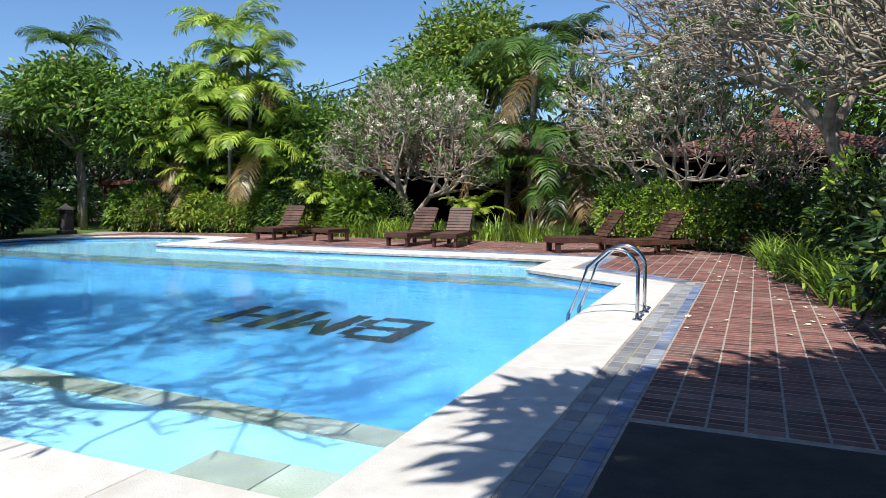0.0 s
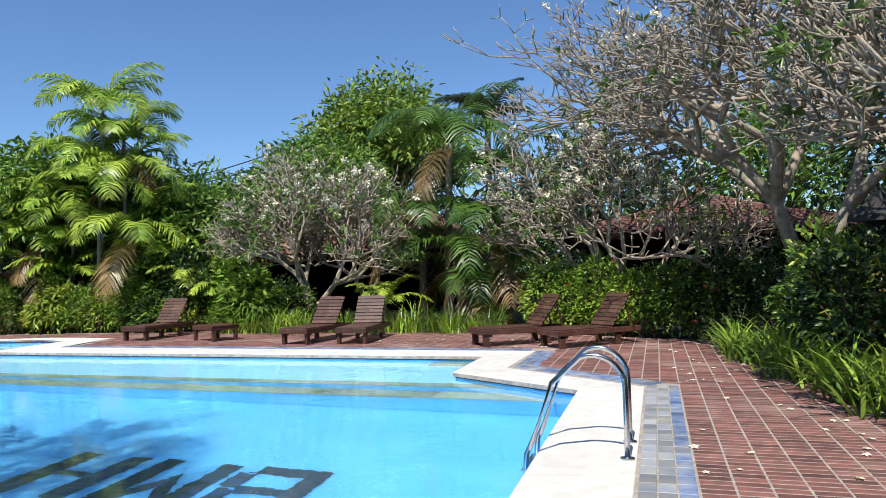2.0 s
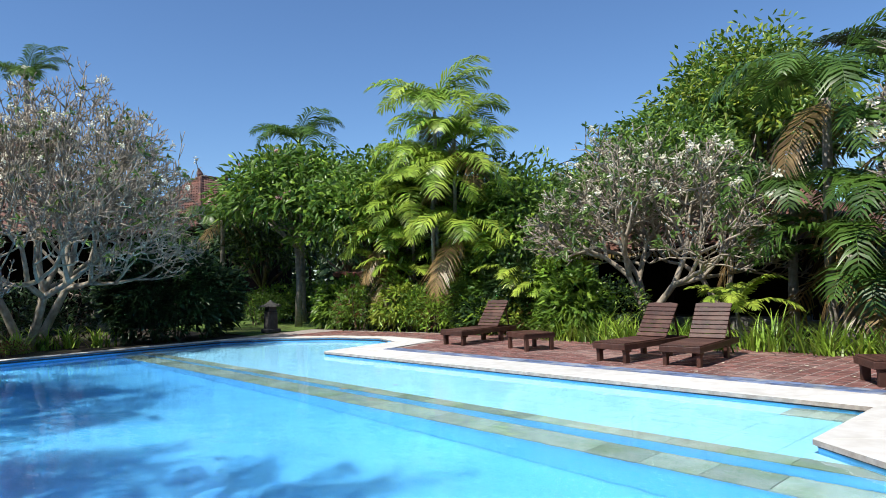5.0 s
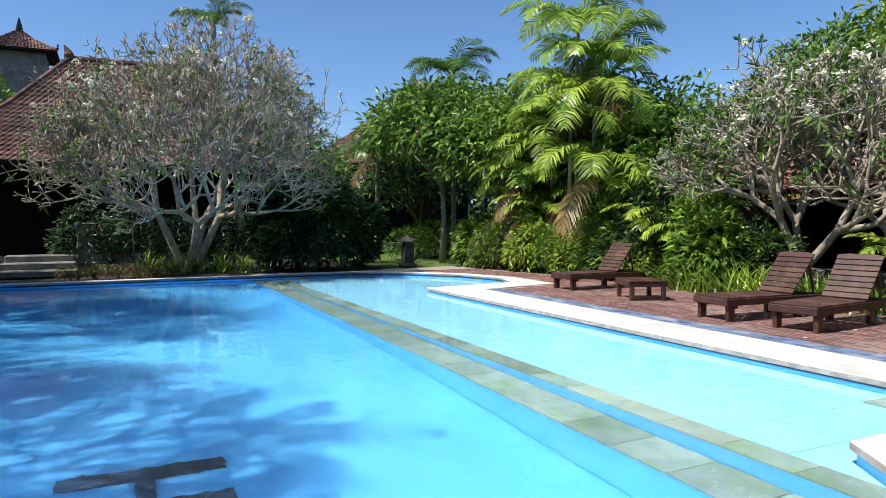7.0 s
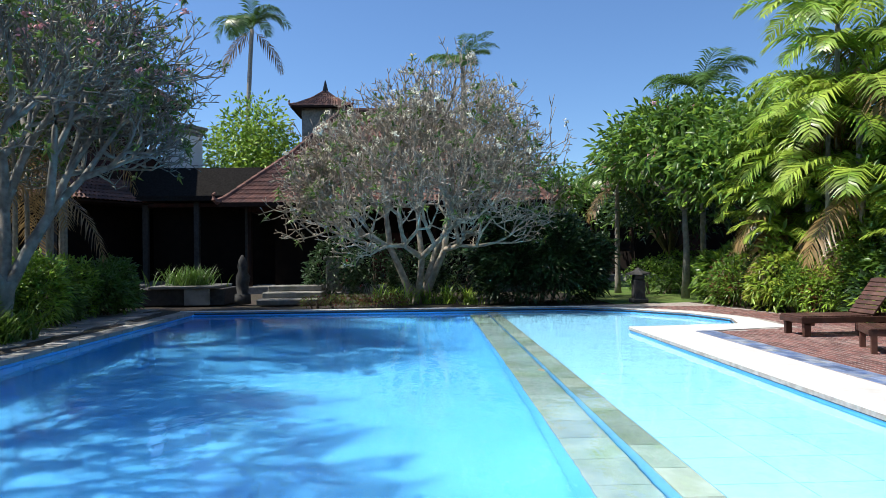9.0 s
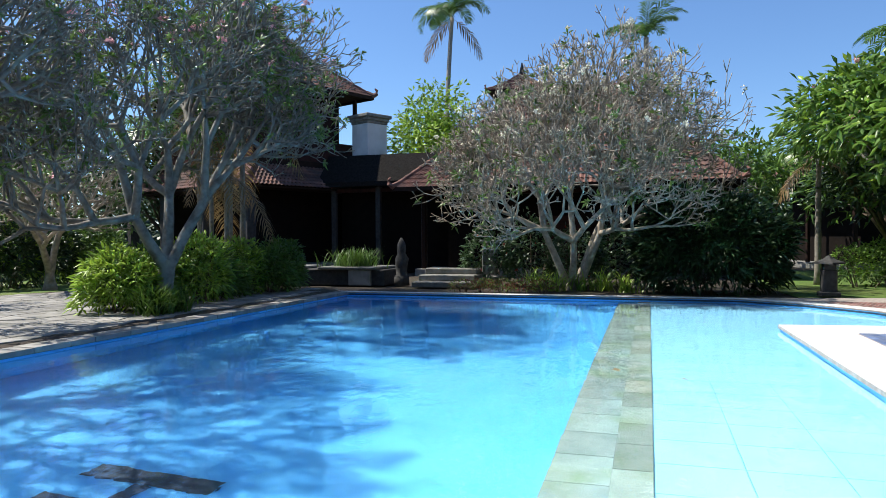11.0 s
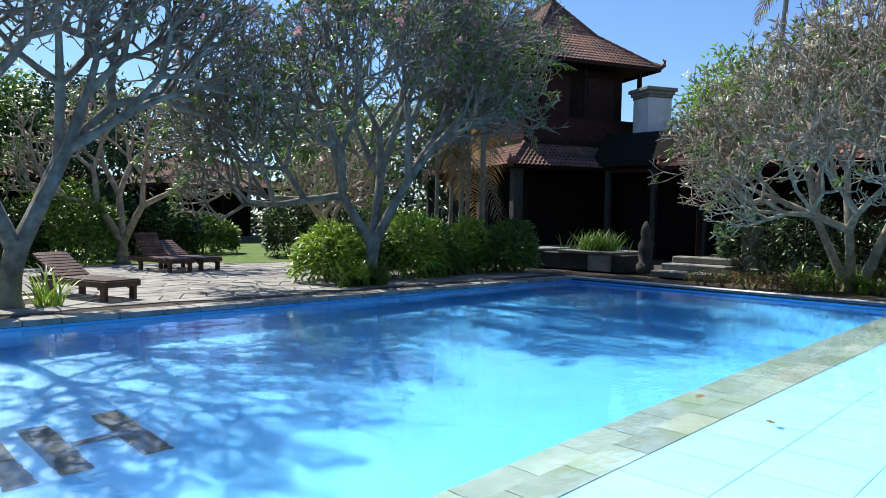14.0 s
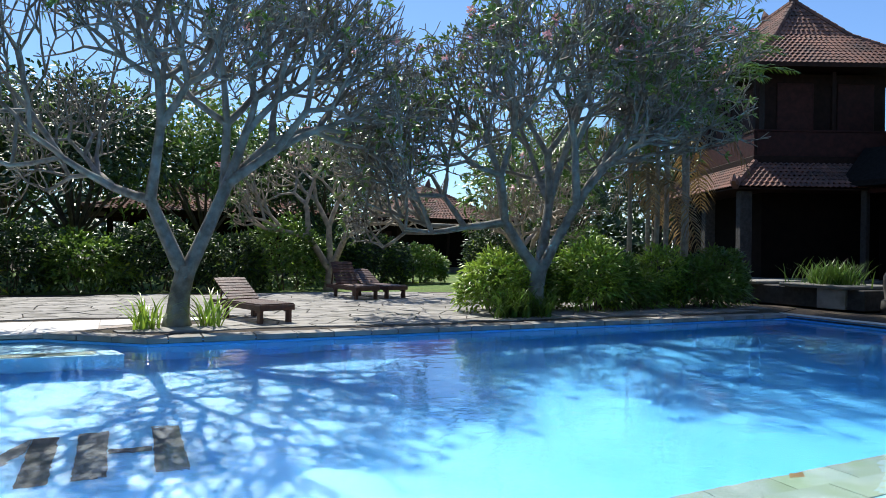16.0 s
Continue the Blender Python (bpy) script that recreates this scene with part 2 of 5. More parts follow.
def prism_bm(pts, z0, z1, bev=0.0):
    bm = bmesh.new()
    vs = [bm.verts.new((x, y, z1)) for x, y in pts]
    f = bm.faces.new(vs)
    if f.normal.z < 0:
        f.normal_flip()
    bm.normal_update()
    r = bmesh.ops.extrude_face_region(bm, geom=[f])
    for v in r["geom"]:
        if isinstance(v, bmesh.types.BMVert):
            v.co.z = z0
    bmesh.ops.recalc_face_normals(bm, faces=bm.faces)
    if bev:
        es = [e for e in bm.edges if abs(e.verts[0].co.z - z1) < 1e-5 and abs(e.verts[1].co.z - z1) < 1e-5]
        bmesh.ops.bevel(bm, geom=es, offset=bev, segments=2, affect="EDGES")
    return bm


def tube(verts, faces, pts, radii, n=6, cap=True):
    """Adds a tube along pts to the lists."""
    pts = [Vector(p) for p in pts]
    base = len(verts)
    up = Vector((0.13, 0.21, 1)).normalized()
    for i, p in enumerate(pts):
        d = (pts[min(i + 1, len(pts) - 1)] - pts[max(i - 1, 0)])
        d = d.normalized() if d.length > 1e-9 else Vector((0, 0, 1))
        a = d.cross(up if abs(d.dot(up)) < 0.95 else Vector((1, 0, 0))).normalized()
        b = d.cross(a)
        for k in range(n):
            an = 2 * math.pi * k / n
            verts.append(p + (a * math.cos(an) + b * math.sin(an)) * radii[i])
    for i in range(len(pts) - 1):
        for k in range(n):
            q = base + i * n
            faces.append((q + k, q + (k + 1) % n, q + n + (k + 1) % n, q + n + k))
    if cap:
        faces.append(tuple(base + k for k in reversed(range(n))))
        faces.append(tuple(base + (len(pts) - 1) * n + k for k in range(n)))


def leaf_arrays(P, D, length, width, rng, fold=0.25, droop=0.25):
    """Folded six-sided leaves at points P along directions D."""
    n = len(P)
    D = D / (np.linalg.norm(D, axis=1, keepdims=True) + 1e-9)
    R = rng.normal(size=(n, 3)) * 0.55 + [0, 0, 1.0]
    S = np.cross(D, R)
    S /= np.linalg.norm(S, axis=1, keepdims=True) + 1e-9
    U = np.cross(S, D)
    Lh = (length * rng.uniform(0.7, 1.25, n))[:, None]
    W = (width * rng.uniform(0.75, 1.2, n))[:, None]
    down = np.array([0, 0, -1.0])
    mid = P + D * Lh * 0.5 + U * W * fold * 0.5
    tip = P + D * Lh + down * Lh * droop
    a = P + D * Lh * 0.42 + S * W * 0.5 - U * W * fold
    b = P + D * Lh * 0.42 - S * W * 0.5 - U * W * fold
    V = np.stack([P, a, mid, b, tip], 1).reshape(-1, 3)
    i = np.arange(n)[:, None] * 5
    F = np.concatenate([i + [0, 2, 1], i + [0, 3, 2], i + [1, 2, 4], i + [2, 3, 4]], 1).reshape(-1, 3)
    return V, F


def fast(name, V, F, material, parent=None, label=""):
    """A mesh of triangles or quads from arrays."""
    V, F = np.asarray(V, np.float32), np.asarray(F, np.int32)
    me = bpy.data.meshes.new(name)
    k = F.shape[1]
    me.vertices.add(len(V))
    me.vertices.foreach_set("co", V.ravel())
    me.loops.add(F.size)
    me.loops.foreach_set("vertex_index", F.ravel())
    me.polygons.add(len(F))
    me.polygons.foreach_set("loop_start", np.arange(0, F.size, k, dtype=np.int32))
    me.update(calc_edges=True)
    return mesh_obj(name, me, material, parent, label)


# ---- plants ----


def frangipani(x, y, spread, top, seed, stems=3, levels=8, label="", leaves=0.15, flowers=0.05, pink=False, base_r=0.13, low=0.3, lean=(0, 0), squash=1.0, leaf_mat=None, leaf_len=0.2, twig=0.016, lift=0.88, bark=None):
    """A bare-limbed, much-forked tree with a domed crown of stubby twigs."""
    rng = random.Random(seed)
    segs, tips = [], []

    def grow(p, d, length, r, lev):
        wob = Vector((rng.uniform(-1, 1), rng.uniform(-1, 1), rng.uniform(-0.6, 0.8))) * (0.6 if lev < 3 else 0.85)
        mid = p + d * length * 0.5 + wob * length * 0.35
        end = p + (d + wob * 0.6).normalized() * length
        end.z = max(end.z, 0.12)
        r2 = max(r * 0.74, 0.06)
        segs.append(((p, mid, end), (r, (r + r2) / 2, r2), lev))
        if lev >= levels or (lev > levels - 3 and rng.random() < 0.1):
            tips.append((end, (end - mid).normalized()))
            return
        k = 3 if rng.random() < (0.5 if lev < 4 else 0.3) else 2
        ax = (end - mid).normalized()
        a0 = rng.uniform(0, 6.283)
        side = ax.cross(Vector((0.3, 0.2, 1))).normalized()
        oth = ax.cross(side)
        for i in range(k):
            an = a0 + i * 6.283 / k + rng.uniform(-0.4, 0.4)
            spr = rng.uniform(0.45, 0.85) if lev > 1 else rng.uniform(0.5, 0.8)
            nd = ax * math.cos(spr) + (side * math.cos(an) + oth * math.sin(an)) * math.sin(spr)
            out = Vector((end.x, end.y, 0))
            nd += out.normalized() * 0.12 if out.length > 0.05 else Vector()
            nd.z = max(nd.z + (0.08 if lev < 4 else 0.13), 0.06 if lev < 3 else -0.14)
            grow(end, nd.normalized(), length * rng.uniform(0.66, 0.98) * (0.8 if lev >= levels - 2 else 1.0), r2, lev + 1)

    for s in range(stems):
        an = s * 6.283 / stems + rng.uniform(-0.4, 0.4)
        t = rng.uniform(0.35, 0.85) if stems > 1 else 0.15
        d = Vector((math.cos(an) * math.sin(t), math.sin(an) * math.sin(t), math.cos(t)))
        o = 0.12 if stems > 3 else 0.03
        if stems < 4:
            grow(Vector((math.cos(an) * 0.03, math.sin(an) * 0.03, 0.3)), d, 0.85, 0.85, 0)
            continue
        grow(Vector((math.cos(an) * o, math.sin(an) * o, 0.0 if stems > 3 else 0.1)), d, 1.0, 1.0 if stems < 4 else 0.8, 0)
    if stems < 4:
        segs.append(((Vector((0, 0, -0.05)), Vector((0.03, 0.02, 0.15)), Vector((0, 0, 0.36))), (1.35, 1.12, 1.15), 0))
    T = np.array([t[0] for t in tips])
    rad = np.quantile(np.hypot(T[:, 0], T[:, 1]), 0.93)
    sx, sz = spread / rad, top / np.quantile(T[:, 2], 0.985)
    S = Vector((sx, sx * squash, sz))
    O = Vector((lean[0], lean[1], 0))

    def place(p):
        q = Vector((p.x * S.x, p.y * S.y, top * max(0.0, p.z * S.z / top) ** lift))
        return q + O * min(1.0, max(0.0, q.z / top))

    tree = thing("frangipani_tree", label or "bare grey frangipani tree with few leaves", "tree", pose(x, y, 0))
    V, F = [], []
    for pts, rs, lev in segs:
        n = 8 if lev < 2 else 6 if lev < 4 else 5 if lev < 6 else 4
        f = base_r
        tube(V, F, [place(p) for p in pts], [max(r * f, twig * (1.0 if lev < levels - 1 else 0.75)) for r in rs], n, cap=lev >= levels - 3)
    # flared foot of the trunk
    tube(V, F, [(0, 0, -0.15), (0, 0, 0.1), (0, 0, 0.28)], [base_r * 1.9, base_r * 1.5, base_r * 1.05], 9)
    raw("trunk", V, F, bark or M_BARK, tree, smooth=True)
    nr = np.random.RandomState(seed)
    E = np.array([place(t[0]) for t in tips])
    D = np.array([t[1] for t in tips])
    keep = nr.rand(len(E)) < leaves
    if keep.any():
        P = np.repeat(E[keep], 7, 0)
        DD = np.repeat(D[keep], 7, 0) * 0.5 + nr.normal(size=(len(P), 3)) * 0.7
        DD[:, 2] += 0.15
        Vl, Fl = leaf_arrays(P, DD, leaf_len, leaf_len * 0.32, nr)
        fast("foliage", Vl, Fl, leaf_mat or M_LF_FR, tree)
    kf = (nr.rand(len(E)) < flowers) & (E[:, 2] > np.quantile(E[:, 2], 0.35))
    if kf.any():
        P = np.repeat(E[kf] + [0, 0, 0.02], 14, 0) + nr.normal(size=(kf.sum() * 14, 3)) * 0.035
        DD = nr.normal(size=(len(P), 3)) + [0, 0, 0.8]
        Vl, Fl = leaf_arrays(P, DD, 0.085, 0.07, nr)
        fast("blossom", Vl, Fl, M_FLP if pink else M_FLW, tree, "pink blossoms" if pink else "white blossoms")
    return tree


def frond_arrays(length, droop, pairs, leaflet, width, rng, rise=0.9, vee=0.4):
    """A feather frond along +x that rises and droops: rachis points and leaflet arrays."""
    t = np.linspace(0, 1, 9)
    ang = rise - droop * t ** 1.3
    dx, dz = np.cos(ang) * length / 8, np.sin(ang) * length / 8
    X, Z = np.concatenate([[0], np.cumsum(dx[:-1])]), np.concatenate([[0], np.cumsum(dz[:-1])])
    R = np.stack([X, 0 * X, Z], 1)
    u = np.linspace(0.14, 1.0, pairs)
    px, pz = np.interp(u, t, X), np.interp(u, t, Z)
    tx, tz = np.interp(u, t, np.cos(ang)), np.interp(u, t, np.sin(ang))
    V, F = [], []
    for s in (-1, 1):
        ln = leaflet * (np.sin(np.pi * np.clip(u * 0.86 + 0.12, 0, 1)) ** 0.6) * rng.uniform(0.85, 1.15, pairs)
        fwd = 0.55 + 0.5 * u
        D = np.stack([tx * fwd, s * np.ones(pairs), tz * fwd + vee], 1) + rng.normal(size=(pairs, 3)) * 0.09
        D /= np.linalg.norm(D, axis=1, keepdims=True)
        P = np.stack([px, 0 * px, pz], 1)
        W = np.stack([tx, 0 * tx, tz], 1) * width
        m1 = P + D * ln[:, None] * 0.5
        tip = P + D * ln[:, None] + np.array([0, 0, -0.33]) * ln[:, None]
        b = len(V) * 0 + sum(len(v) for v in V)
        V.append(np.stack([P - W * 0.3, P + W * 0.3, m1 + W * 0.55, m1 - W * 0.55, tip], 1).reshape(-1, 3))
        i = b + np.arange(pairs)[:, None] * 5
        F.append(np.concatenate([i + [0, 1, 2], i + [0, 2, 3], i + [3, 2, 4]], 1).reshape(-1, 3))
    return R, np.concatenate(V), np.concatenate(F)


def palm(x, y, height, seed, fronds=15, length=2.3, trunk_r=0.07, lean=(0, 0), label="", material=None, leaflet=0.6, width=0.055, stems=((0, 0, 1.0),), dry=1, droop=1.7, pairs=26, shaft=False, rise=(0.5, 1.35), trunk_mat=None):
    rng, nr = random.Random(seed), np.random.RandomState(seed)
    tree = thing("palm_tree", label or "slender green feather palm", "palm", pose(x, y, 0))
    for sx, sy, sc in stems:
        h = height * sc
        V, F = [], []
        pts = [(sx + lean[0] * k * k + 0.05 * math.sin(3 * k + seed), sy + lean[1] * k * k, h * k - 0.1 * (k == 0)) for k in [i / 9 for i in range(10)]]
        tube(V, F, pts, [trunk_r * (1.35 if i == 0 else 1.0 - 0.03 * i) * (1.06 if i % 2 else 1) for i in range(10)], 8)
        raw("trunk", V, F, trunk_mat or M_PALMTR, tree, smooth=True)
        topp = Vector(pts[-1])
        if shaft:
            V, F = [], []
            tube(V, F, [topp, topp + Vector((0, 0, 0.5)), topp + Vector((0, 0, 0.95))], [trunk_r * 1.15, trunk_r * 1.1, trunk_r * 0.5], 8)
            raw("crownshaft", V, F, M_LF_LT, tree, smooth=True)
            topp = topp + Vector((0, 0, 0.8))
        n = max(5, int(fronds * (0.6 + 0.4 * sc)))
        for i in range(n):
            isdry = i >= n - dry
            ri = -0.5 if isdry else rise[0] + (rise[1] - rise[0]) * ((i * 0.618) % 1)
            R, Vf, Ff = frond_arrays(length * rng.uniform(0.8, 1.12), 0.9 if isdry else droop * rng.uniform(0.75, 1.15), pairs, leaflet, width, nr, ri, 0.0 if isdry else 0.3)
            m = pose(*topp, 0, 0, i * 137.5 + rng.uniform(-15, 15))
            TV, TF = [], []
            tube(TV, TF, [Vector(p) for p in R], [0.022 * (1 - 0.09 * k) for k in range(9)], 4, cap=False)
            q = len(Vf)
            tri = [f for a in TF for f in ((a[0], a[1], a[2]), (a[0], a[2], a[3]))]
            Vall = np.concatenate([Vf, np.array([tuple(v) for v in TV])])
            Fall = np.concatenate([Ff, np.array(tri) + q])
            mat_ = M_DRY if isdry else (material or M_PALM)
            f = fast("frond", Vall, Fall, mat_, tree, "dry brown hanging frond" if isdry else "")
            f.matrix_basis = m
    return tree


def dome_points(n, rx, ry, h, rng, seed, base=0.0, lump=0.35, shell=0.75):
    """Points on an uneven dome, with outward directions."""
    D = rng.normal(size=(n, 3))
    D[:, 2] = np.abs(D[:, 2]) * 1.1 - 0.5
    D /= np.linalg.norm(D, axis=1, keepdims=True)
    w = np.array([noise.noise(Vector(tuple(d * 2.1 + seed * 3.7))) + 0.5 * noise.noise(Vector(tuple(d * 5.3 + seed)))for d in D])
    r = (1 + lump * w) * rng.uniform(shell, 1.0, n) ** 0.7
    P = D * r[:, None] * [rx, ry, h * 0.62] + [0, 0, h * 0.42 + base]
    ok = P[:, 2] > base + 0.03
    return P[ok], D[ok]


def bush(x, y, rx, ry, h, seed, n=2600, leaf=0.1, ratio=0.4, material=None, label="", name="shrub", mixm=None, mix=0.12, flowers=None, nf=0, base=0.0, lump=0.35, stemmat=None, z=0.0, group=""):
    rng = np.random.RandomState(seed)
    b = thing(name, label or "dense green leafy garden shrub", "shrub", pose(x, y, z), group)
    P, D = dome_points(n, rx, ry, h, rng, seed, base, lump)
    D2 = D + rng.normal(size=D.shape) * 0.7 + [0, 0, 0.25]
    pick = rng.rand(len(P)) < (mix if mixm else 0)
    V, F = leaf_arrays(P[~pick], D2[~pick], leaf, leaf * ratio, rng)
    fast("foliage", V, F, material or M_LF_MD, b)
    if pick.any():
        V, F = leaf_arrays(P[pick], D2[pick], leaf, leaf * ratio, rng)
        fast("young_foliage", V, F, mixm, b, "paler young leaves")
    if flowers:
        k = rng.choice(len(P), nf, replace=False)
        Pf = np.repeat(P[k] * 1.03, 7, 0) + rng.normal(size=(nf * 7, 3)) * 0.02
        V, F = leaf_arrays(Pf, rng.normal(size=(nf * 7, 3)) + [0, 0, 0.5], 0.06, 0.045, rng)
        fast("blossom", V, F, flowers, b)
    # stems
    V, F = [], []
    k = max(6, int(5 * (rx + ry)))
    for i in range(k):
        q = P[rng.randint(len(P))]
        s = Vector((q[0] * 0.35, q[1] * 0.35, -0.05))
        e = Vector(q)
        tube(V, F, [s, s.lerp(e, 0.5) + Vector((0, 0, 0.12 * h)), e], [0.022, 0.015, 0.007], 4)
    raw("stem", V, F, stemmat or M_BARK2, b)["kind"] = "stuff"
    return b


def strap_clump(x, y, r, h, seed, n=90, width=0.035, material=None, label="", bend=1.0, name="strap_leaf_plant", ry=None):
    """Arching strap leaves from one base."""
    rng = np.random.RandomState(seed)
    az = rng.uniform(0, 6.283, n)
    ln = h * rng.uniform(0.75, 1.35, n)
    el = rng.uniform(0.75, 1.5, n)
    k = 6
    V, F = np.zeros((n, k, 2, 3)), []
    p = np.stack([rng.normal(size=n) * r * 0.4, rng.normal(size=n) * (ry or r) * 0.4, np.full(n, -0.03)], 1)
    side = np.stack([-np.sin(az), np.cos(az), 0 * az], 1)
    for j in range(k):
        w = width * (1.0 if j < 3 else (1.0 - (j - 2) / 3.2)) * 0.5
        V[:, j, 0], V[:, j, 1] = p - side * w, p + side * w
        d = np.stack([np.cos(az) * np.cos(el), np.sin(az) * np.cos(el), np.sin(el)], 1)
        p = p + d * (ln / (k - 1))[:, None]
        el = el - bend * rng.uniform(0.2, 0.55, n) * (0.4 + 0.25 * j)
    i = np.arange(n)[:, None] * 2 * k
    for j in range(k - 1):
        F.append(np.concatenate([i + 2 * j, i + 2 * j + 1, i + 2 * j + 3, i + 2 * j + 2], 1))
    c = thing(name, label or "clump of arching green strap leaves", "plant", pose(x, y, 0))
    fast("foliage", V.reshape(-1, 3), np.concatenate(F), material or M_LF_LT, c)
    return c


def leafy_tree(x, y, h, r, seed, n=6000, leaf=0.2, material=None, label="", trunk_h=None, base_r=0.14, flowers=None, nf=0, clumps=14, ratio=0.35, bark=None, mixm=None, mix=0.15):
    """Trunk, limbs and a crown of leafy clumps with gaps."""
    rng, nr = random.Random(seed), np.random.RandomState(seed)
    t = thing("tree", label or "broad leafy green tree", "tree", pose(x, y, 0))
    th = trunk_h or h * 0.4
    V, F = [], []
    tube(V, F, [(0, 0, -0.1), (0.06, 0.03, th * 0.5), (0, 0, th)], [base_r * 1.4, base_r, base_r * 0.85], 8)
    Ps, Ds = [], []
    for i in range(clumps):
        a, u = i * 2.4 + rng.uniform(-0.3, 0.3), math.sqrt((i + 0.5) / clumps)
        c = Vector((math.cos(a) * u * r * 0.75, math.sin(a) * u * r * 0.75, th + (h - th) * (0.2 + 0.62 * (1 - u * u * 0.8) * rng.uniform(0.75, 1.1))))
        tube(V, F, [(0, 0, th * 0.9), Vector((0, 0, th)).lerp(c, 0.5) + Vector((rng.uniform(-0.2, 0.2), rng.uniform(-0.2, 0.2), 0)), c], [base_r * 0.6, base_r * 0.35, 0.02], 5)
        P, D = dome_points(n // clumps, r * 0.5 * rng.uniform(0.8, 1.2), r * 0.5 * rng.uniform(0.8, 1.2), (h - th) * 0.5, nr, seed + i, 0, 0.45, 0.5)
        Ps.append(P + np.array(c) - [0, 0, (h - th) * 0.2])
        Ds.append(D)
    raw("trunk", V, F, bark or M_BARK2, t, smooth=True)
    P, D = np.concatenate(Ps), np.concatenate(Ds)
    D = D + nr.normal(size=D.shape) * 0.7
    pk = nr.rand(len(P)) < (mix if mixm else 0)
    Va, Fa = leaf_arrays(P[~pk], D[~pk], leaf, leaf * ratio, nr)
    fast("crown", Va, Fa, material or M_LF_MD, t)
    if pk.any():
        Va, Fa = leaf_arrays(P[pk], D[pk], leaf, leaf * ratio, nr)
        fast("young_foliage", Va, Fa, mixm, t)
    if flowers:
        k = nr.choice(len(P), nf, replace=False)
        Pf = np.repeat(P[k] * 1.02, 14, 0) + nr.normal(size=(nf * 14, 3)) * 0.05
        Va, Fa = leaf_arrays(Pf, nr.normal(size=(nf * 14, 3)) + [0, 0, 0.5], 0.08, 0.06, nr)
        fast("blossom", Va, Fa, flowers, t)
    return t

# ---- pool and paving ----
ZW = -0.10
POOL = [(-17.95, 3.35), (-4.9, 3.35), (-3.5, 2.25), (-0.10, 2.25), (-0.10, 10.5), (-2.0, 11.7), (-2.02, 13.62), (-12.9, 13.5), (-13.2, 15.75), (-14.3, 16.1), (-15.7, 15.7), (-16.95, 14.75), (-17.95, 13.4)]


def sheet_with_hole(name, outer, hole, z, material):
    bm = bmesh.new()
    es = []
    for ring in (outer, hole):
        vs = [bm.verts.new((x, y, z)) for x, y in ring]
        es += [bm.edges.new((vs[i], vs[(i + 1) % len(vs)])) for i in range(len(vs))]
    bmesh.ops.triangle_fill(bm, use_beauty=True, edges=es)
    for f in bm.faces:
        if f.normal.z < 0:
            f.normal_flip()
    return part(name, bm, material, None)


def offset_poly(pts, d):
    """The polygon moved outwards by d (points run anticlockwise)."""
    out = []
    n = len(pts)
    for i in range(n):
        a, b, c = Vector(pts[i - 1]), Vector(pts[i]), Vector(pts[(i + 1) % n])
        n1 = Vector(((b - a).y, -(b - a).x)).normalized()
        n2 = Vector(((c - b).y, -(c - b).x)).normalized()
        m = (n1 + n2)
        m = m / max(0.35, m.length_squared / 2) / 1.0
        out.append((b.x + m.x * d / 1.0, b.y + m.y * d / 1.0))
    return out


ground = sheet_with_hole("ground", [(-400, -400), (400, -400), (400, 400), (-400, 400)], offset_poly(POOL, 0.12), -0.04, M_SOIL)
tagged(ground, "dark garden soil between the planting", "ground", kind="structure")

pool = thing("swimming_pool", "large blue-tiled swimming pool with a shallow shelf", "pool", kind="structure")
FLOOR = -1.35
bm = bmesh.new()
f = bm.faces.new([bm.verts.new((x, y, FLOOR)) for x, y in POOL])
if f.normal.z < 0:
    f.normal_flip()
part("pool_floor", bm, M_POOL, pool)
bm = bmesh.new()
vt = [bm.verts.new((x, y, -0.03)) for x, y in POOL]
vb = [bm.verts.new((x, y, FLOOR)) for x, y in POOL]
for i in range(len(POOL)):
    j = (i + 1) % len(POOL)
    bm.faces.new((vt[i], vb[i], vb[j], vt[j]))
part("pool_wall", bm, M_POOL, pool)
# dark waterline strip below the coping
bm = bmesh.new()
PIN = offset_poly(POOL, -0.006)
vt = [bm.verts.new((x, y, -0.046)) for x, y in PIN]
vb = [bm.verts.new((x, y, -0.082)) for x, y in PIN]
for i in range(len(PIN)):
    j = (i + 1) % len(PIN)
    bm.faces.new((vt[i], vb[i], vb[j], vt[j]))
part("waterline_strip", bm, M_LETTER, pool)
# shallow part north of the dividing wall
DIV_Y = 11.42
KIDS = [(-17.93, DIV_Y), (-1.60, DIV_Y), (-2.03, 11.69), (-2.04, 13.6), (-12.88, 13.48), (-13.2, 15.72), (-14.3, 16.06), (-15.7, 15.66), (-16.93, 14.7), (-17.93, 13.4)]
part("shallow_floor", prism_bm(KIDS, FLOOR + 0.01, -0.225), M_KIDS, pool)
part("divider_wall", prism_bm([(-17.93, DIV_Y - 0.26), (-1.15, DIV_Y - 0.26), (-1.56, DIV_Y - 0.002), (-17.93, DIV_Y - 0.002)], FLOOR + 0.012, -0.245), M_POOL, pool)
part("lower_step", prism_bm([(-17.93, DIV_Y - 0.72), (-0.43, DIV_Y - 0.72), (-1.14, DIV_Y - 0.265), (-17.93, DIV_Y - 0.265)], FLOOR + 0.012, -0.60), M_POOL, pool)
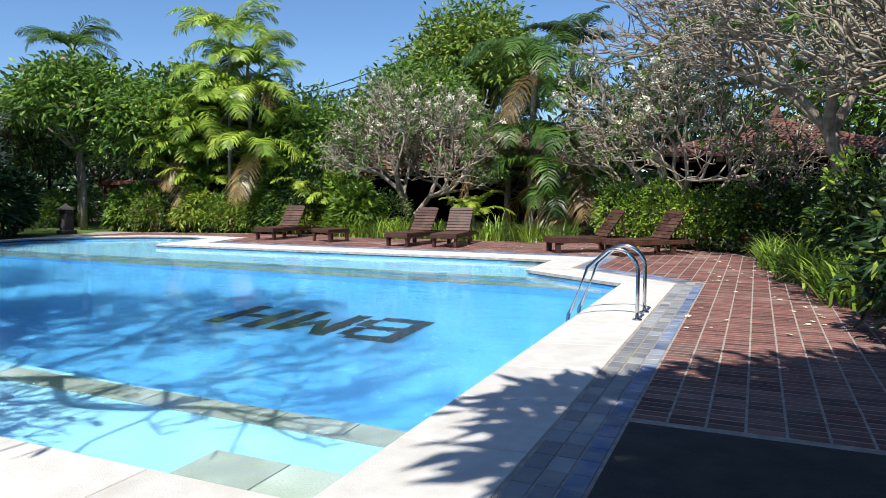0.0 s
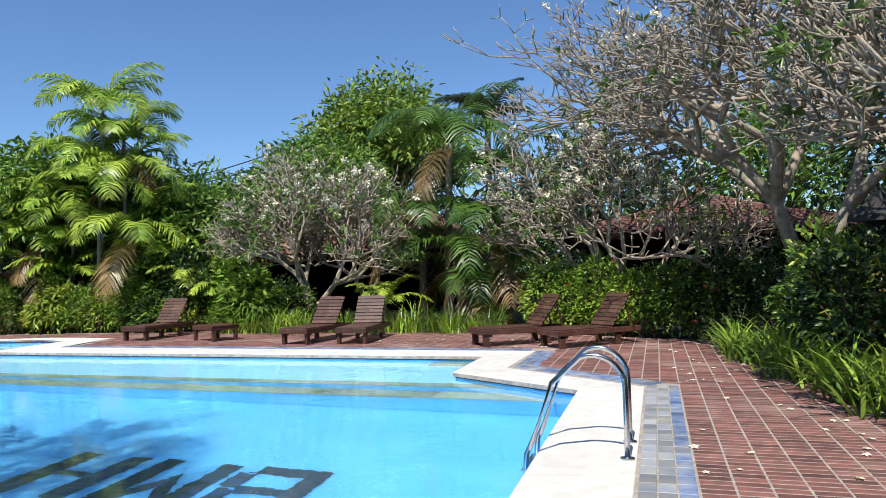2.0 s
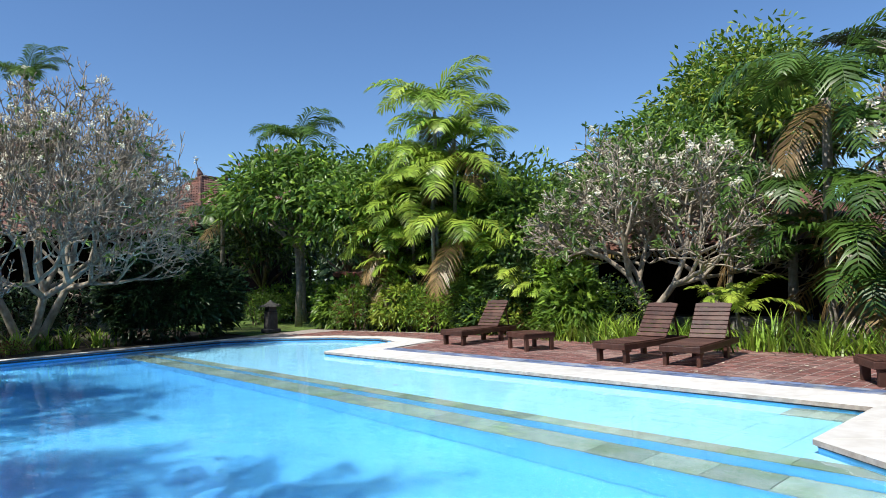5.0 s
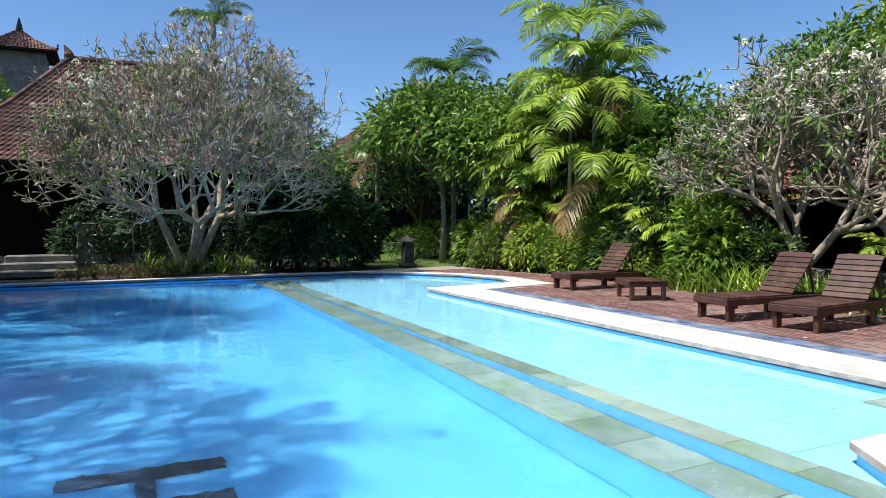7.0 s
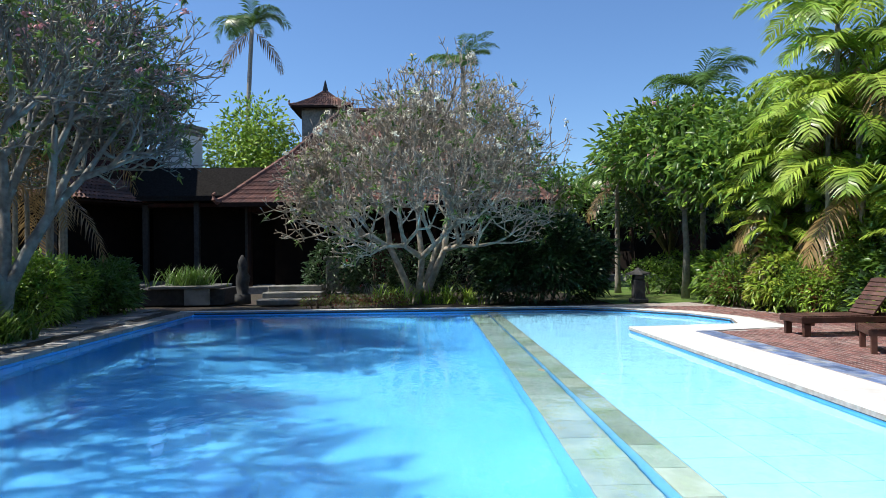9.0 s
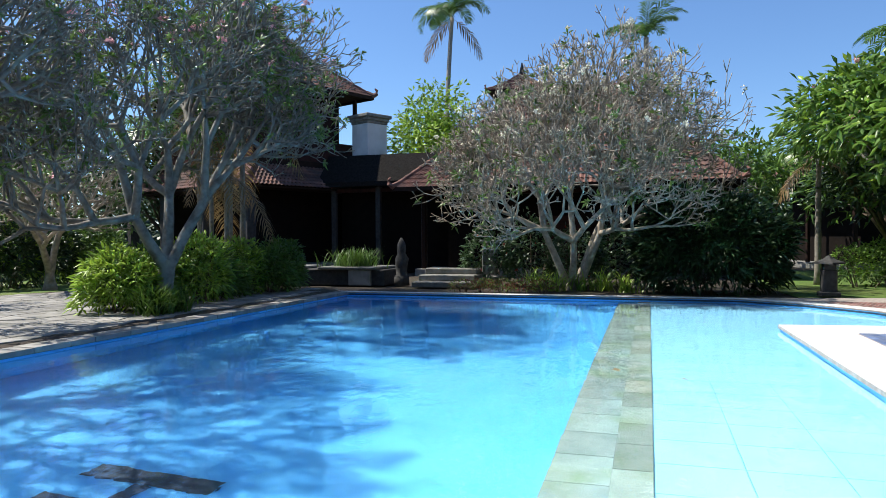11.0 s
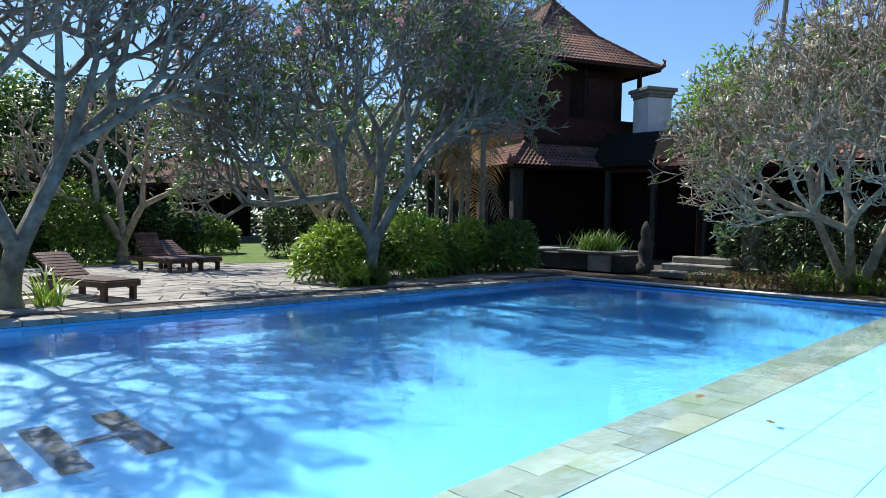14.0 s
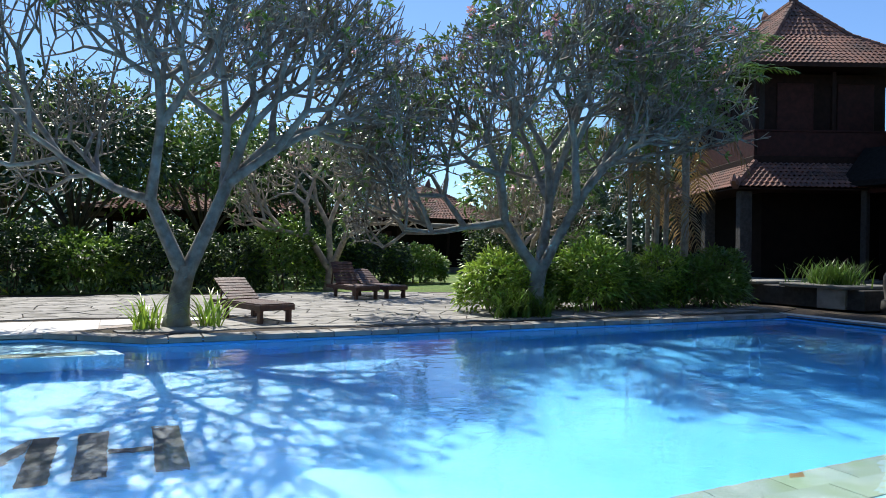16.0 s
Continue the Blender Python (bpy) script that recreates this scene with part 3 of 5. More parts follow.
# shelf along the south edge
part("south_shelf", prism_bm([(-4.3, 2.85), (-3.5, 2.27), (-0.12, 2.27), (-0.12, 3.70), (-4.6, 3.84)], FLOOR + 0.01, -0.32), M_KIDS, pool)
water = sheet_with_hole("water", POOL, [(-9, 8), (-8.99, 8), (-8.99, 8.01), (-9, 8.01)], ZW, M_WATER)
tagged(water, "clear still pool water with faint ripples", "water", kind="structure")
water.visible_shadow = False

# dark mosaic letters on the pool floor


def letter(name, pieces, x0, y0):
    t = thing("floor_letter", "dark mosaic letter %s on the pool floor" % name, "letter", pose(x0, y0, FLOOR + 0.006, 0, 0, 180), "letters on the pool floor")
    for q in pieces:
        bm = bmesh.new()
        bm.faces.new([bm.verts.new((*p, 0)) for p in q])
        r = bmesh.ops.extrude_face_region(bm, geom=bm.faces[:])
        for v in r["geom"]:
            if isinstance(v, bmesh.types.BMVert):
                v.co.z = 0.006
        bmesh.ops.recalc_face_normals(bm, faces=bm.faces)
        part("stroke", bm, M_LETTER, t)


def rect(a, b, c, d):
    return [(a, b), (c, b), (c, d), (a, d)]


LH = 1.22
letter("H", [rect(0, 0, 0.25, LH), rect(0.62, 0, 0.87, LH), rect(0.26, 0.53, 0.61, 0.68)], -4.22, 8.10)
letter("M", [rect(0, 0, 0.22, LH), rect(0.68, 0, 0.9, LH), [(0.225, LH), (0.225, LH - 0.35), (0.45, 0.35), (0.45, 0.75)], [(0.675, LH), (0.455, 0.75), (0.455, 0.35), (0.675, LH - 0.35)]], -3.16, 8.13)
letter("B", [rect(0, 0, 0.22, LH), rect(0.225, LH - 0.2, 0.7, LH), rect(0.225, 0.52, 0.7, 0.70), rect(0.225, 0, 0.74, 0.2), rect(0.705, 0.2, 0.9, 0.58), rect(0.67, 0.64, 0.86, LH - 0.1)], -2.2, 8.16)

# coping, blue band, brick deck
C_IN = [(-0.14, 1.4), (-0.14, 10.47), (-2.04, 11.68), (-2.06, 13.58), (-12.87, 13.46), (-13.17, 15.78), (-14.3, 16.14), (-15.7, 15.74), (-16.95, 14.79), (-17.99, 13.4), (-17.99, 3.31)]
C_OUT = [(0.62, 1.4), (0.62, 10.78), (-1.36, 12.22), (-1.30, 14.4), (-11.95, 14.4), (-12.45, 16.45), (-14.4, 16.55), (-15.95, 16.05), (-17.3, 15.0), (-18.3, 13.5), (-18.3, 2.9)]
coping = thing("pool_coping", "broad white stone coping along the pool edge", "coping", kind="structure")
part("mortar_bed", prism_bm(C_OUT + C_IN[::-1], -0.06, -0.010), M_GROUT, coping)
part("mortar_bed", prism_bm([(-3.44, 2.29), (-6.4, 0.5), (-6.4, 0.38), (-0.14, 0.38), (-0.14, 2.29)], -0.06, -0.010), M_GROUT, coping)
deck = thing("brick_deck", "red brick paved pool deck", "paving", kind="structure")
part("deck_bed", prism_bm([(0.62, -3), (3.6, -3), (3.2, 12.5), (1.2, 16.5), (-3.0, 18.6), (-12.0, 18.4), (-19.0, 17.0), (-18.3, 13.5), (-17.3, 15.0), (-15.95, 16.05), (-14.4, 16.55), (-12.45, 16.45), (-11.95, 15.0), (-11.95, 14.4), (-1.30, 14.4), (-1.36, 12.22), (0.62, 10.78)], -0.07, -0.004), M_GROUT, deck)
south = thing("stone_terrace", "irregular grey flagstone terrace beside the pool", "paving", kind="structure")
part("terrace_bed", prism_bm([(-18.3, 2.9), (-18.0, 3.31), (-4.92, 3.31), (-3.54, 2.21), (-6.5, 0.4), (-6.5, 0.36), (-0.14, 0.36), (0.5, -6.2), (-10, -6.6), (-17, -5.0), (-20, 2.0)], -0.07, -0.02), M_SOIL, south)
lawn_s = tagged(part("lawn_south", prism_bm([(12, -8), (-8, -7), (-17, -5.0), (-23, -9), (-26, -26), (12, -26)], -0.06, -0.02), M_LAWN, None), "sunlit green lawn behind the terrace", "lawn", kind="structure")
lawn_w = tagged(part("lawn_west", prism_bm([(-18.6, 14.9), (-19.2, 17.0), (-21, 21), (-34, 24), (-34, 14.3)], -0.06, -0.02), M_LAWN, None), "bright green mown lawn", "lawn", kind="structure")

# ---- loungers ----


def lounger_parts(t, tilt=55):
    """Slatted wooden lounger; the foot end is at y = 0, the raised back towards +y."""
    W, LEN, H = 0.68, 1.95, 0.30
    for sx in (-1, 1):
        part("side_rail", box_bm(0.045, LEN, 0.10, pose(sx * (W / 2 - 0.02), LEN / 2, H - 0.02), 0.008), M_WOOD, t)
        for ly in (0.12, 1.42):
            bm = bmesh.new()
            add_box(bm, 0.07, 0.12, 0.24, pose(sx * (W / 2 - 0.06), ly, 0.12), 0.008)
            add_box(bm, 0.07, 0.19, 0.06, pose(sx * (W / 2 - 0.06), ly + 0.03, 0.215), 0.008)
            part("leg", bm, M_WOOD, t)
    part("end_rail", box_bm(W, 0.045, 0.10, pose(0, 0.02, H - 0.02), 0.008), M_WOOD, t)
    part("end_rail", box_bm(W - 0.1, 0.045, 0.10, pose(0, LEN - 0.03, H - 0.02), 0.008), M_WOOD, t)
    for i in range(13):
        part("slat", box_bm(W - 0.02, 0.078, 0.02, pose(0, 0.06 + i * 0.093, H + 0.042), 0.004), M_WOOD, t)
    base = pose(0, 1.27, H + 0.03, tilt - 2)
    for i in range(7):
        part("back_slat", box_bm(W - 0.04, 0.078, 0.02, base @ pose(0, 0.06 + i * 0.093, 0.022), 0.004), M_WOOD, t)
    bm = bmesh.new()
    vs = [bm.verts.new(base @ Vector(p)) for p in ((-0.32, 0.672, 0.012), (0.32, 0.672, 0.012), (0.32, 0.74, 0.012), (0.16, 0.765, 0.012), (0, 0.755, 0.012), (-0.16, 0.765, 0.012), (-0.32, 0.74, 0.012))]
    f = bm.faces.new(vs)
    r = bmesh.ops.extrude_face_region(bm, geom=[f])
    bmesh.ops.translate(bm, vec=base.to_3x3() @ Vector((0, 0, 0.022)), verts=[v for v in r["geom"] if isinstance(v, bmesh.types.BMVert)])
    bmesh.ops.recalc_face_normals(bm, faces=bm.faces)
    part("crest_slat", bm, M_WOOD, t)
    for sx in (-1, 1):
        part("back_stile", box_bm(0.04, 0.74, 0.03, base @ pose(sx * 0.27, 0.37, -0.006), 0.004), M_WOOD, t)
        part("back_prop", box_bm(0.03, 0.035, 0.52 if tilt > 50 else 0.3, pose(sx * 0.24, 1.74, 0.5 if tilt > 50 else 0.39, 14), 0.004), M_WOOD, t)
    part("prop_bar", box_bm(W - 0.08, 0.03, 0.03, pose(0, 1.8, 0.27), 0.004), M_WOOD, t)


def lounger(x, y, turn, label, tilt=55, first={}):
    m = pose(x, y, -0.004, 0, 0, turn)
    if tilt not in first:
        t = thing("sun_lounger", label, "lounger", m, "sun loungers")
        lounger_parts(t, tilt)
        first[tilt] = t
    else:
        t = copy_thing(first[tilt], m)
        tagged(t, label)
    return t


lounger(-11.15, 15.75, 2, "dark red slatted wooden lounger beside a low table")
lounger(-6.55, 15.15, -4, "dark red slatted wooden lounger with raised back")
lounger(-5.3, 15.3, 7, "weathered slatted wooden lounger with raised back")
lounger(-2.6, 15.15, -54, "reddish slatted wooden lounger beside the hedge")
lounger(-1.15, 14.85, -46, "reddish slatted wooden lounger in dappled shade")
lounger(-7.05, 1.9, 198, "dark wooden lounger on the flagstone terrace", 32)
lounger(-10.35, -3.0, 188, "dark wooden lounger at the lawn edge")
lounger(-11.25, -3.2, 196, "sunlit wooden lounger at the lawn edge", 32)

table = thing("low_table", "low slatted dark wooden side table on the brick deck", "table", pose(-9.25, 15.8, -0.012, 0, 0, -22))
for i in range(7):
    part("slat", box_bm(0.85, 0.085, 0.02, pose(0, 0.05 + i * 0.1, 0.36), 0.004), M_WOOD, table)
for sx in (-1, 1):
    part("side_rail", box_bm(0.04, 0.72, 0.09, pose(sx * 0.39, 0.35, 0.305), 0.006), M_WOOD, table)
    for sy in (0.06, 0.64):
        part("leg", box_bm(0.075, 0.075, 0.35, pose(sx * 0.37, sy, 0.175), 0.006), M_WOOD, table)
part("end_rail", box_bm(0.74, 0.04, 0.09, pose(0, 0.02, 0.305), 0.006), M_WOOD, table)
part("end_rail", box_bm(0.74, 0.04, 0.09, pose(0, 0.68, 0.305), 0.006), M_WOOD, table)

# ---- ladder ----
ladder = thing("pool_ladder", "curved stainless steel pool ladder with two rails", "ladder", pose(0, 0, 0))
for yy in (7.45, 7.98):
    V, F = [], []
    pts = [(0.55, yy, -0.01), (0.55, yy, 0.3), (0.55, yy, 0.52)]
    for k in range(1, 9):
        a = math.pi * 0.62 * k / 8
        pts.append((0.55 - 0.24 + 0.24 * math.cos(a), yy, 0.53 + 0.24 * math.sin(a)))
    x1, z1 = pts[-1][0], pts[-1][2]
    pts += [(x1 - 0.22, yy, z1 - 0.20), (-0.16, yy, 0.10), (-0.21, yy, 0.0), (-0.22, yy, -0.12), (-0.22, yy, -0.9)]
    tube(V, F, pts, [0.021] * len(pts), 12)
    rail = raw("rail", V, F, M_STEEL, ladder, smooth=True)
    V, F = [], []
    tube(V, F, [(0.55, yy, 0.0), (0.55, yy, 0.012), (0.55, yy, 0.02)], [0.055, 0.055, 0.03], 16)
    raw("flange", V, F, M_STEEL, rail)
for k in range(3):
    part("rung", box_bm(0.09, 0.53, 0.03, pose(-0.22, 7.715, -0.22 - 0.27 * k), 0.008), M_STEEL, ladder)

# ---- buildings ----


def tiled_slope(V, F, a, b, c, d, row=0.22, pitch=0.2, amp=0.025):
    """Wavy overlapping tile rows on the slope a-b (eave) to d-c (ridge)."""
    a, b, c, d = Vector(a), Vector(b), Vector(c), Vector(d)
    up = ((d + c) / 2 - (a + b) / 2)
    nrow = max(2, int(up.length / row))
    nrm = (b - a).cross(up).normalized()
    if nrm.z < 0:
        nrm = -nrm
    for i in range(nrow):
        t0, t1 = i / nrow, (i + 1.12) / nrow
        l0, r0, l1, r1 = a.lerp(d, t0), b.lerp(c, t0), a.lerp(d, min(t1, 1)), b.lerp(c, min(t1, 1))
        k = max(1, int((r0 - l0).length / pitch)) * 4
        q = len(V)
        for j in range(k + 1):
            w = amp * math.cos(2 * math.pi * j / 4)
            V.append(l0.lerp(r0, j / k) + nrm * (w + 0.035))
            V.append(l1.lerp(r1, j / k) + nrm * w)
            V.append(l0.lerp(r0, j / k) + nrm * (w + 0.008))
        for j in range(k):
            F.append((q + 3 * j, q + 3 * j + 3, q + 3 * j + 4, q + 3 * j + 1))
            F.append((q + 3 * j + 2, q + 3 * j + 5, q + 3 * j + 3, q + 3 * j))


def ridge(parent, a, b, r=0.09, material=None, knobs=True):
    V, F = [], []
    a, b = Vector(a), Vector(b)
    n = max(2, int((b - a).length / 0.35))
    for i in range(n):
        p, q = a.lerp(b, i / n), a.lerp(b, (i + 1.05) / n)
        tube(V, F, [p, q], [r * 1.1, r * 0.92], 7)
    raw("ridge_tiles", V, F, material or M_TILE, parent)


def hip_roof(parent, w, l, z0, z1, over_pts=None, material=None, mid=None, row=0.25):
    """Hip roof round the origin: w along x, l along y (l >= w), curved through a mid break."""
    hw, hl = w / 2, l / 2
    ridge_h = hl - hw
    stages = [(1.0, z0), mid or (0.5, z0 + (z1 - z0) * 0.42), (0.0, z1)]
    V, F = [], []
    for (k0, za), (k1, zb) in zip(stages, stages[1:]):
        A = [(-hw * k0, -ridge_h - hw * k0, za), (hw * k0, -ridge_h - hw * k0, za), (hw * k0, ridge_h + hw * k0, za), (-hw * k0, ridge_h + hw * k0, za)]
        B = [(-hw * k1, -ridge_h - hw * k1, zb), (hw * k1, -ridge_h - hw * k1, zb), (hw * k1, ridge_h + hw * k1, zb), (-hw * k1, ridge_h + hw * k1, zb)]
        for i in range(4):
            j = (i + 1) % 4
            tiled_slope(V, F, A[i], A[j], B[j], B[i], row)
        for i in range(4):
            ridge(parent, A[i], B[i], 0.10, material)
    raw("roof_tiles", V, F, material or M_TILE, parent)
    if ridge_h > 0.05:
        ridge(parent, (0, -ridge_h, z1), (0, ridge_h, z1), 0.12, material)
    # upturned ends of the hips and a finial on the top
    for sx in (-1, 1):
        for sy in (-1, 1):
            V, F = [], []
            e = Vector((sx * hw, sy * hl, z0 + 0.05))
            o = Vector((sx, sy, 0)).normalized()
            tube(V, F, [e - o * 0.35 + Vector((0, 0, 0.12)), e, e + o * 0.14 + Vector((0, 0, 0.1)), e + o * 0.16 + Vector((0, 0, 0.26)), e + o * 0.06 + Vector((0, 0, 0.36))], [0.14, 0.13, 0.1, 0.075, 0.03], 6)
            raw("hip_ornament", V, F, material or M_TILE, parent)
    for sy in ((-1, 1) if ridge_h > 0.05 else (0,)):
        V, F = [], []
        tube(V, F, [(0, sy * ridge_h, z1 - 0.05), (0, sy * ridge_h, z1 + 0.15), (0, sy * (ridge_h + 0.05), z1 + 0.28), (0, sy * (ridge_h + 0.16), z1 + 0.5)], [0.17, 0.19, 0.12, 0.03], 8)
        raw("finial", V, F, material or M_TILE, parent)
    # boarded underside and fascia
    bm = bmesh.new()
    vs = [bm.verts.new(p) for p in ((-hw, -hl, z0 - 0.02), (hw, -hl, z0 - 0.02), (hw, hl, z0 - 0.02), (-hw, hl, z0 - 0.02))]
    bm.faces.new(vs)
    part("soffit", bm, M_DKWOOD, parent)
    bm = bmesh.new()
    for sx, sy, px, py in ((w, 0.05, 0, -hl), (w, 0.05, 0, hl), (0.05, l - 0.1, -hw, 0), (0.05, l - 0.1, hw, 0)):
        add_box(bm, sx, sy, 0.16, pose(px, py, z0 - 0.06))
    part("fascia", bm, M_DKWOOD, parent)


def pavilion(name, label, m, w, l, eave, top, inset=1.0, material=None, trim=False, cols=(3, 4), mid=None, back_wall=True):
    b = thing(name, label, "building", m)
    hip_roof(b, w, l, eave, top, material=material, mid=mid)
    iw, il = w - 2 * inset, l - 2 * inset
    # solid core, coloured as the unlit inside of the pavilion
    part("wall", box_bm(iw - 1.6, il - 1.6, eave - 0.05, pose(0, 0, (eave - 0.05) / 2)), M_INSHADE, b)
    for s in (-1, 1):
        part("tie_beam", box_bm(iw + 0.2, 0.12, 0.18, pose(0, s * il / 2, eave - 0.2), 0.01), M_DKRED, b)
        part("tie_beam", box_bm(0.12, il - 0.1, 0.18, pose(s * iw / 2, 0, eave - 0.2), 0.01), M_DKRED, b)
        part("door", box_bm(0.06, 1.5, min(2.1, eave - 0.3), pose(s * (iw / 2 - 0.78), 0, 0.25 + min(2.1, eave - 0.3) / 2), 0.01), M_DKRED, b)
    part("plinth", box_bm(iw + 0.6, il + 0.6, 0.3, pose(0, 0, 0.1), 0.02), M_STONE, b)
    for i in range(cols[0]):
        for j in range(cols[1]):
            if 0 < i < cols[0] - 1 and 0 < j < cols[1] - 1:
                continue
            part("column", box_bm(0.16, 0.16, eave, pose(-iw / 2 + iw * i / (cols[0] - 1), -il / 2 + il * j / (cols[1] - 1), eave / 2), 0.02), M_DKWOOD, b)
    if trim:
        bm = bmesh.new()
        for s in (-1, 1):
            for k in range(int(w / 0.16)):
                add_box(bm, 0.1, 0.02, 0.12, pose(-w / 2 + 0.08 + k * 0.16, s * (l / 2 + 0.03), eave - 0.17))
        part("carved_trim", bm, M_GOLD, b)["kind"] = "stuff"
    return b


pavilion("north_pavilion", "open pavilion with old terracotta hip roof behind trees", pose(-9.5, 26.5, 0), 9.5, 9.5, 2.15, 5.3, trim=True)
pavilion("north_pavilion", "low dark pavilion with brown tiled roof", pose(2.2, 25.5, 0), 8.4, 8.4, 2.35, 3.7)
pavilion("west_pavilion", "long dark pavilion with brown terracotta roof", pose(-30.5, 8.1, 0), 8.6, 13.0, 3.5, 7.9, mid=(0.45, 5.7))
pavilion("south_pavilion", "distant low pavilion with sunlit tiled roof", pose(-21.5, -26.0, 0), 8, 10, 3.0, 5.1)
pavilion("garden_pavilion", "low dark garden pavilion behind the lawn trees", pose(-8.5, -21.5, 0), 11, 8.5, 2.8, 5.0)
pavilion("far_house", "distant house with steep tiled roof", pose(-39, 23.0, 0, 0, 0, 20), 9, 11, 4.4, 7.8)
pavilion("red_roof_house", "distant house with orange tiled roof", pose(-27, 36.0, 0), 9, 12, 3.2, 5.2, material=M_TILER)

# water tower behind the west pavilion
tower = thing("roof_tower", "square weathered tower with small tiled roof", "tower", pose(-54.3, 1.9, 0))
part("shaft", box_bm(3.2, 3.2, 12.7, pose(0, 0, 6.35), 0.03), M_STONE, tower)
hip_roof(tower, 4.6, 4.6, 12.75, 14.4, mid=(0.4, 13.6))
V, F = [], []
tube(V, F, [(0, 0, 14.3), (0, 0, 14.7), (0, 0, 15.2)], [0.24, 0.16, 0.04], 8)
raw("finial", V, F, M_DSTONE, tower)

# main two-storey building, turned so that one corner faces the pool
mr, ml = Vector((-0.91, 0.41, 0)).normalized(), Vector((-0.41, -0.91, 0)).normalized()
C0 = Vector((-25.1, -4.3, 0))
mc = C0 + mr * 3.5 + ml * 4.7
main = thing("main_building", "two-storey dark timber building with curved tiled roof", "building", pose(mc.x, mc.y, 0, 0, 0, math.degrees(math.atan2(ml.y, ml.x)) - 90))
hip_roof(main, 7.1, 9.6, 8.3, 11.8, mid=(0.42, 9.95))
part("upper_wall", box_bm(4.6, 7.4, 3.7, pose(0, 0, 6.3)), M_DKWOOD, main)
part("floor_band", box_bm(6.0, 8.8, 0.4, pose(0, 0, 4.75), 0.02), M_DKWOOD, main)
for sx in (-1, 1):
    for k in range(4):
        part("post", box_bm(0.14, 0.14, 3.2, pose(sx * 2.85, -4.2 + 2.8 * k, 6.5), 0.01), M_DKWOOD, main)
    part("railing", box_bm(0.06, 8.6, 0.9, pose(sx * 2.92, 0, 5.4), 0.01), M_DKRED, main)
    part("hand_rail", box_bm(0.12, 8.7, 0.07, pose(sx * 2.92, 0, 5.89), 0.01), M_DKRED, main)
    for k in range(3):
        part("shutter", box_bm(0.05, 1.5, 2.2, pose(sx * 2.33, -2.4 + 2.4 * k, 6.7), 0.02), M_DKRED, main)
for k in range(3):
    part("post", box_bm(0.14, 0.14, 3.2, pose(-2.85 + 2.85 * k, -4.25, 6.5), 0.01), M_DKWOOD, main)
part("railing", box_bm(5.7, 0.06, 0.9, pose(0, -4.32, 5.4), 0.01), M_DKRED, main)
part("hand_rail", box_bm(5.8, 0.12, 0.07, pose(0, -4.32, 5.89), 0.01), M_DKRED, main)
for sx in (-1, 1):
    part("shutter", box_bm(1.4, 0.05, 2.2, pose(sx * 1.15, -3.73, 6.7), 0.02), M_DKRED, main)
# ground-floor block with the veranda's shade put into its colour
part("lower_wall", box_bm(5.0, 8.0, 4.4, pose(0, 0, 2.2)), M_INSHADE, main)
V, F = [], []
lo = [(-4.2, -5.6, 3.7), (4.2, -5.6, 3.7), (4.2, 5.6, 3.7), (-4.2, 5.6, 3.7)]
hi = [(-2.9, -4.3, 4.75), (2.9, -4.3, 4.75), (2.9, 4.3, 4.75), (-2.9, 4.3, 4.75)]
for i in range(4):
    tiled_slope(V, F, lo[i], lo[(i + 1) % 4], hi[(i + 1) % 4], hi[i], 0.22)
    ridge(main, lo[i], hi[i], 0.12)
raw("skirt_roof", V, F, M_TILE, main)
for x, y, z in lo:
    V, F = [], []
    e, o = Vector((x, y, z + 0.1)), Vector((x, y, 0)).normalized()
    tube(V, F, [e - o * 0.3 + Vector((0, 0, 0.15)), e, e + o * 0.15 + Vector((0, 0, 0.1)), e + o * 0.15 + Vector((0, 0, 0.3))], [0.17, 0.16, 0.11, 0.03], 6)
    raw("hip_ornament", V, F, M_TILE, main)
part("skirt_soffit", box_bm(8.3, 11.1, 0.05, pose(0, 0, 3.64)), M_DKWOOD, main)
for sx in (-1, 1):
    for sy in (-5.0, -1.7, 1.7, 5.0):
        part("column", box_bm(0.42, 0.42, 3.6, pose(sx * 3.6, sy, 1.8), 0.03), M_DSTONE, main)
part("plinth", box_bm(8.4, 11.4, 0.45, pose(0, 0, 0.2), 0.03), M_STONE, main)
wb = Vector((-30.3, -1.05, 0))
whitewall = thing("white_gable_wall", "white plastered end wall with moulded top", "wall", pose(wb.x, wb.y, 0, 0, 0, 62), kind="structure")
part("pier", box_bm(1.15, 1.15, 6.75, pose(0, 0, 3.375), 0.02), M_WHITE, whitewall)
part("cornice", box_bm(1.22, 1.22, 0.14, pose(0, 0, 6.82), 0.03), M_STONE, whitewall)
part("cornice", box_bm(1.34, 1.34, 0.14, pose(0, 0, 6.95), 0.03), M_STONE, whitewall)
part("cornice", box_bm(1.5, 1.5, 0.16, pose(0, 0, 7.1), 0.03), M_STONE, whitewall)
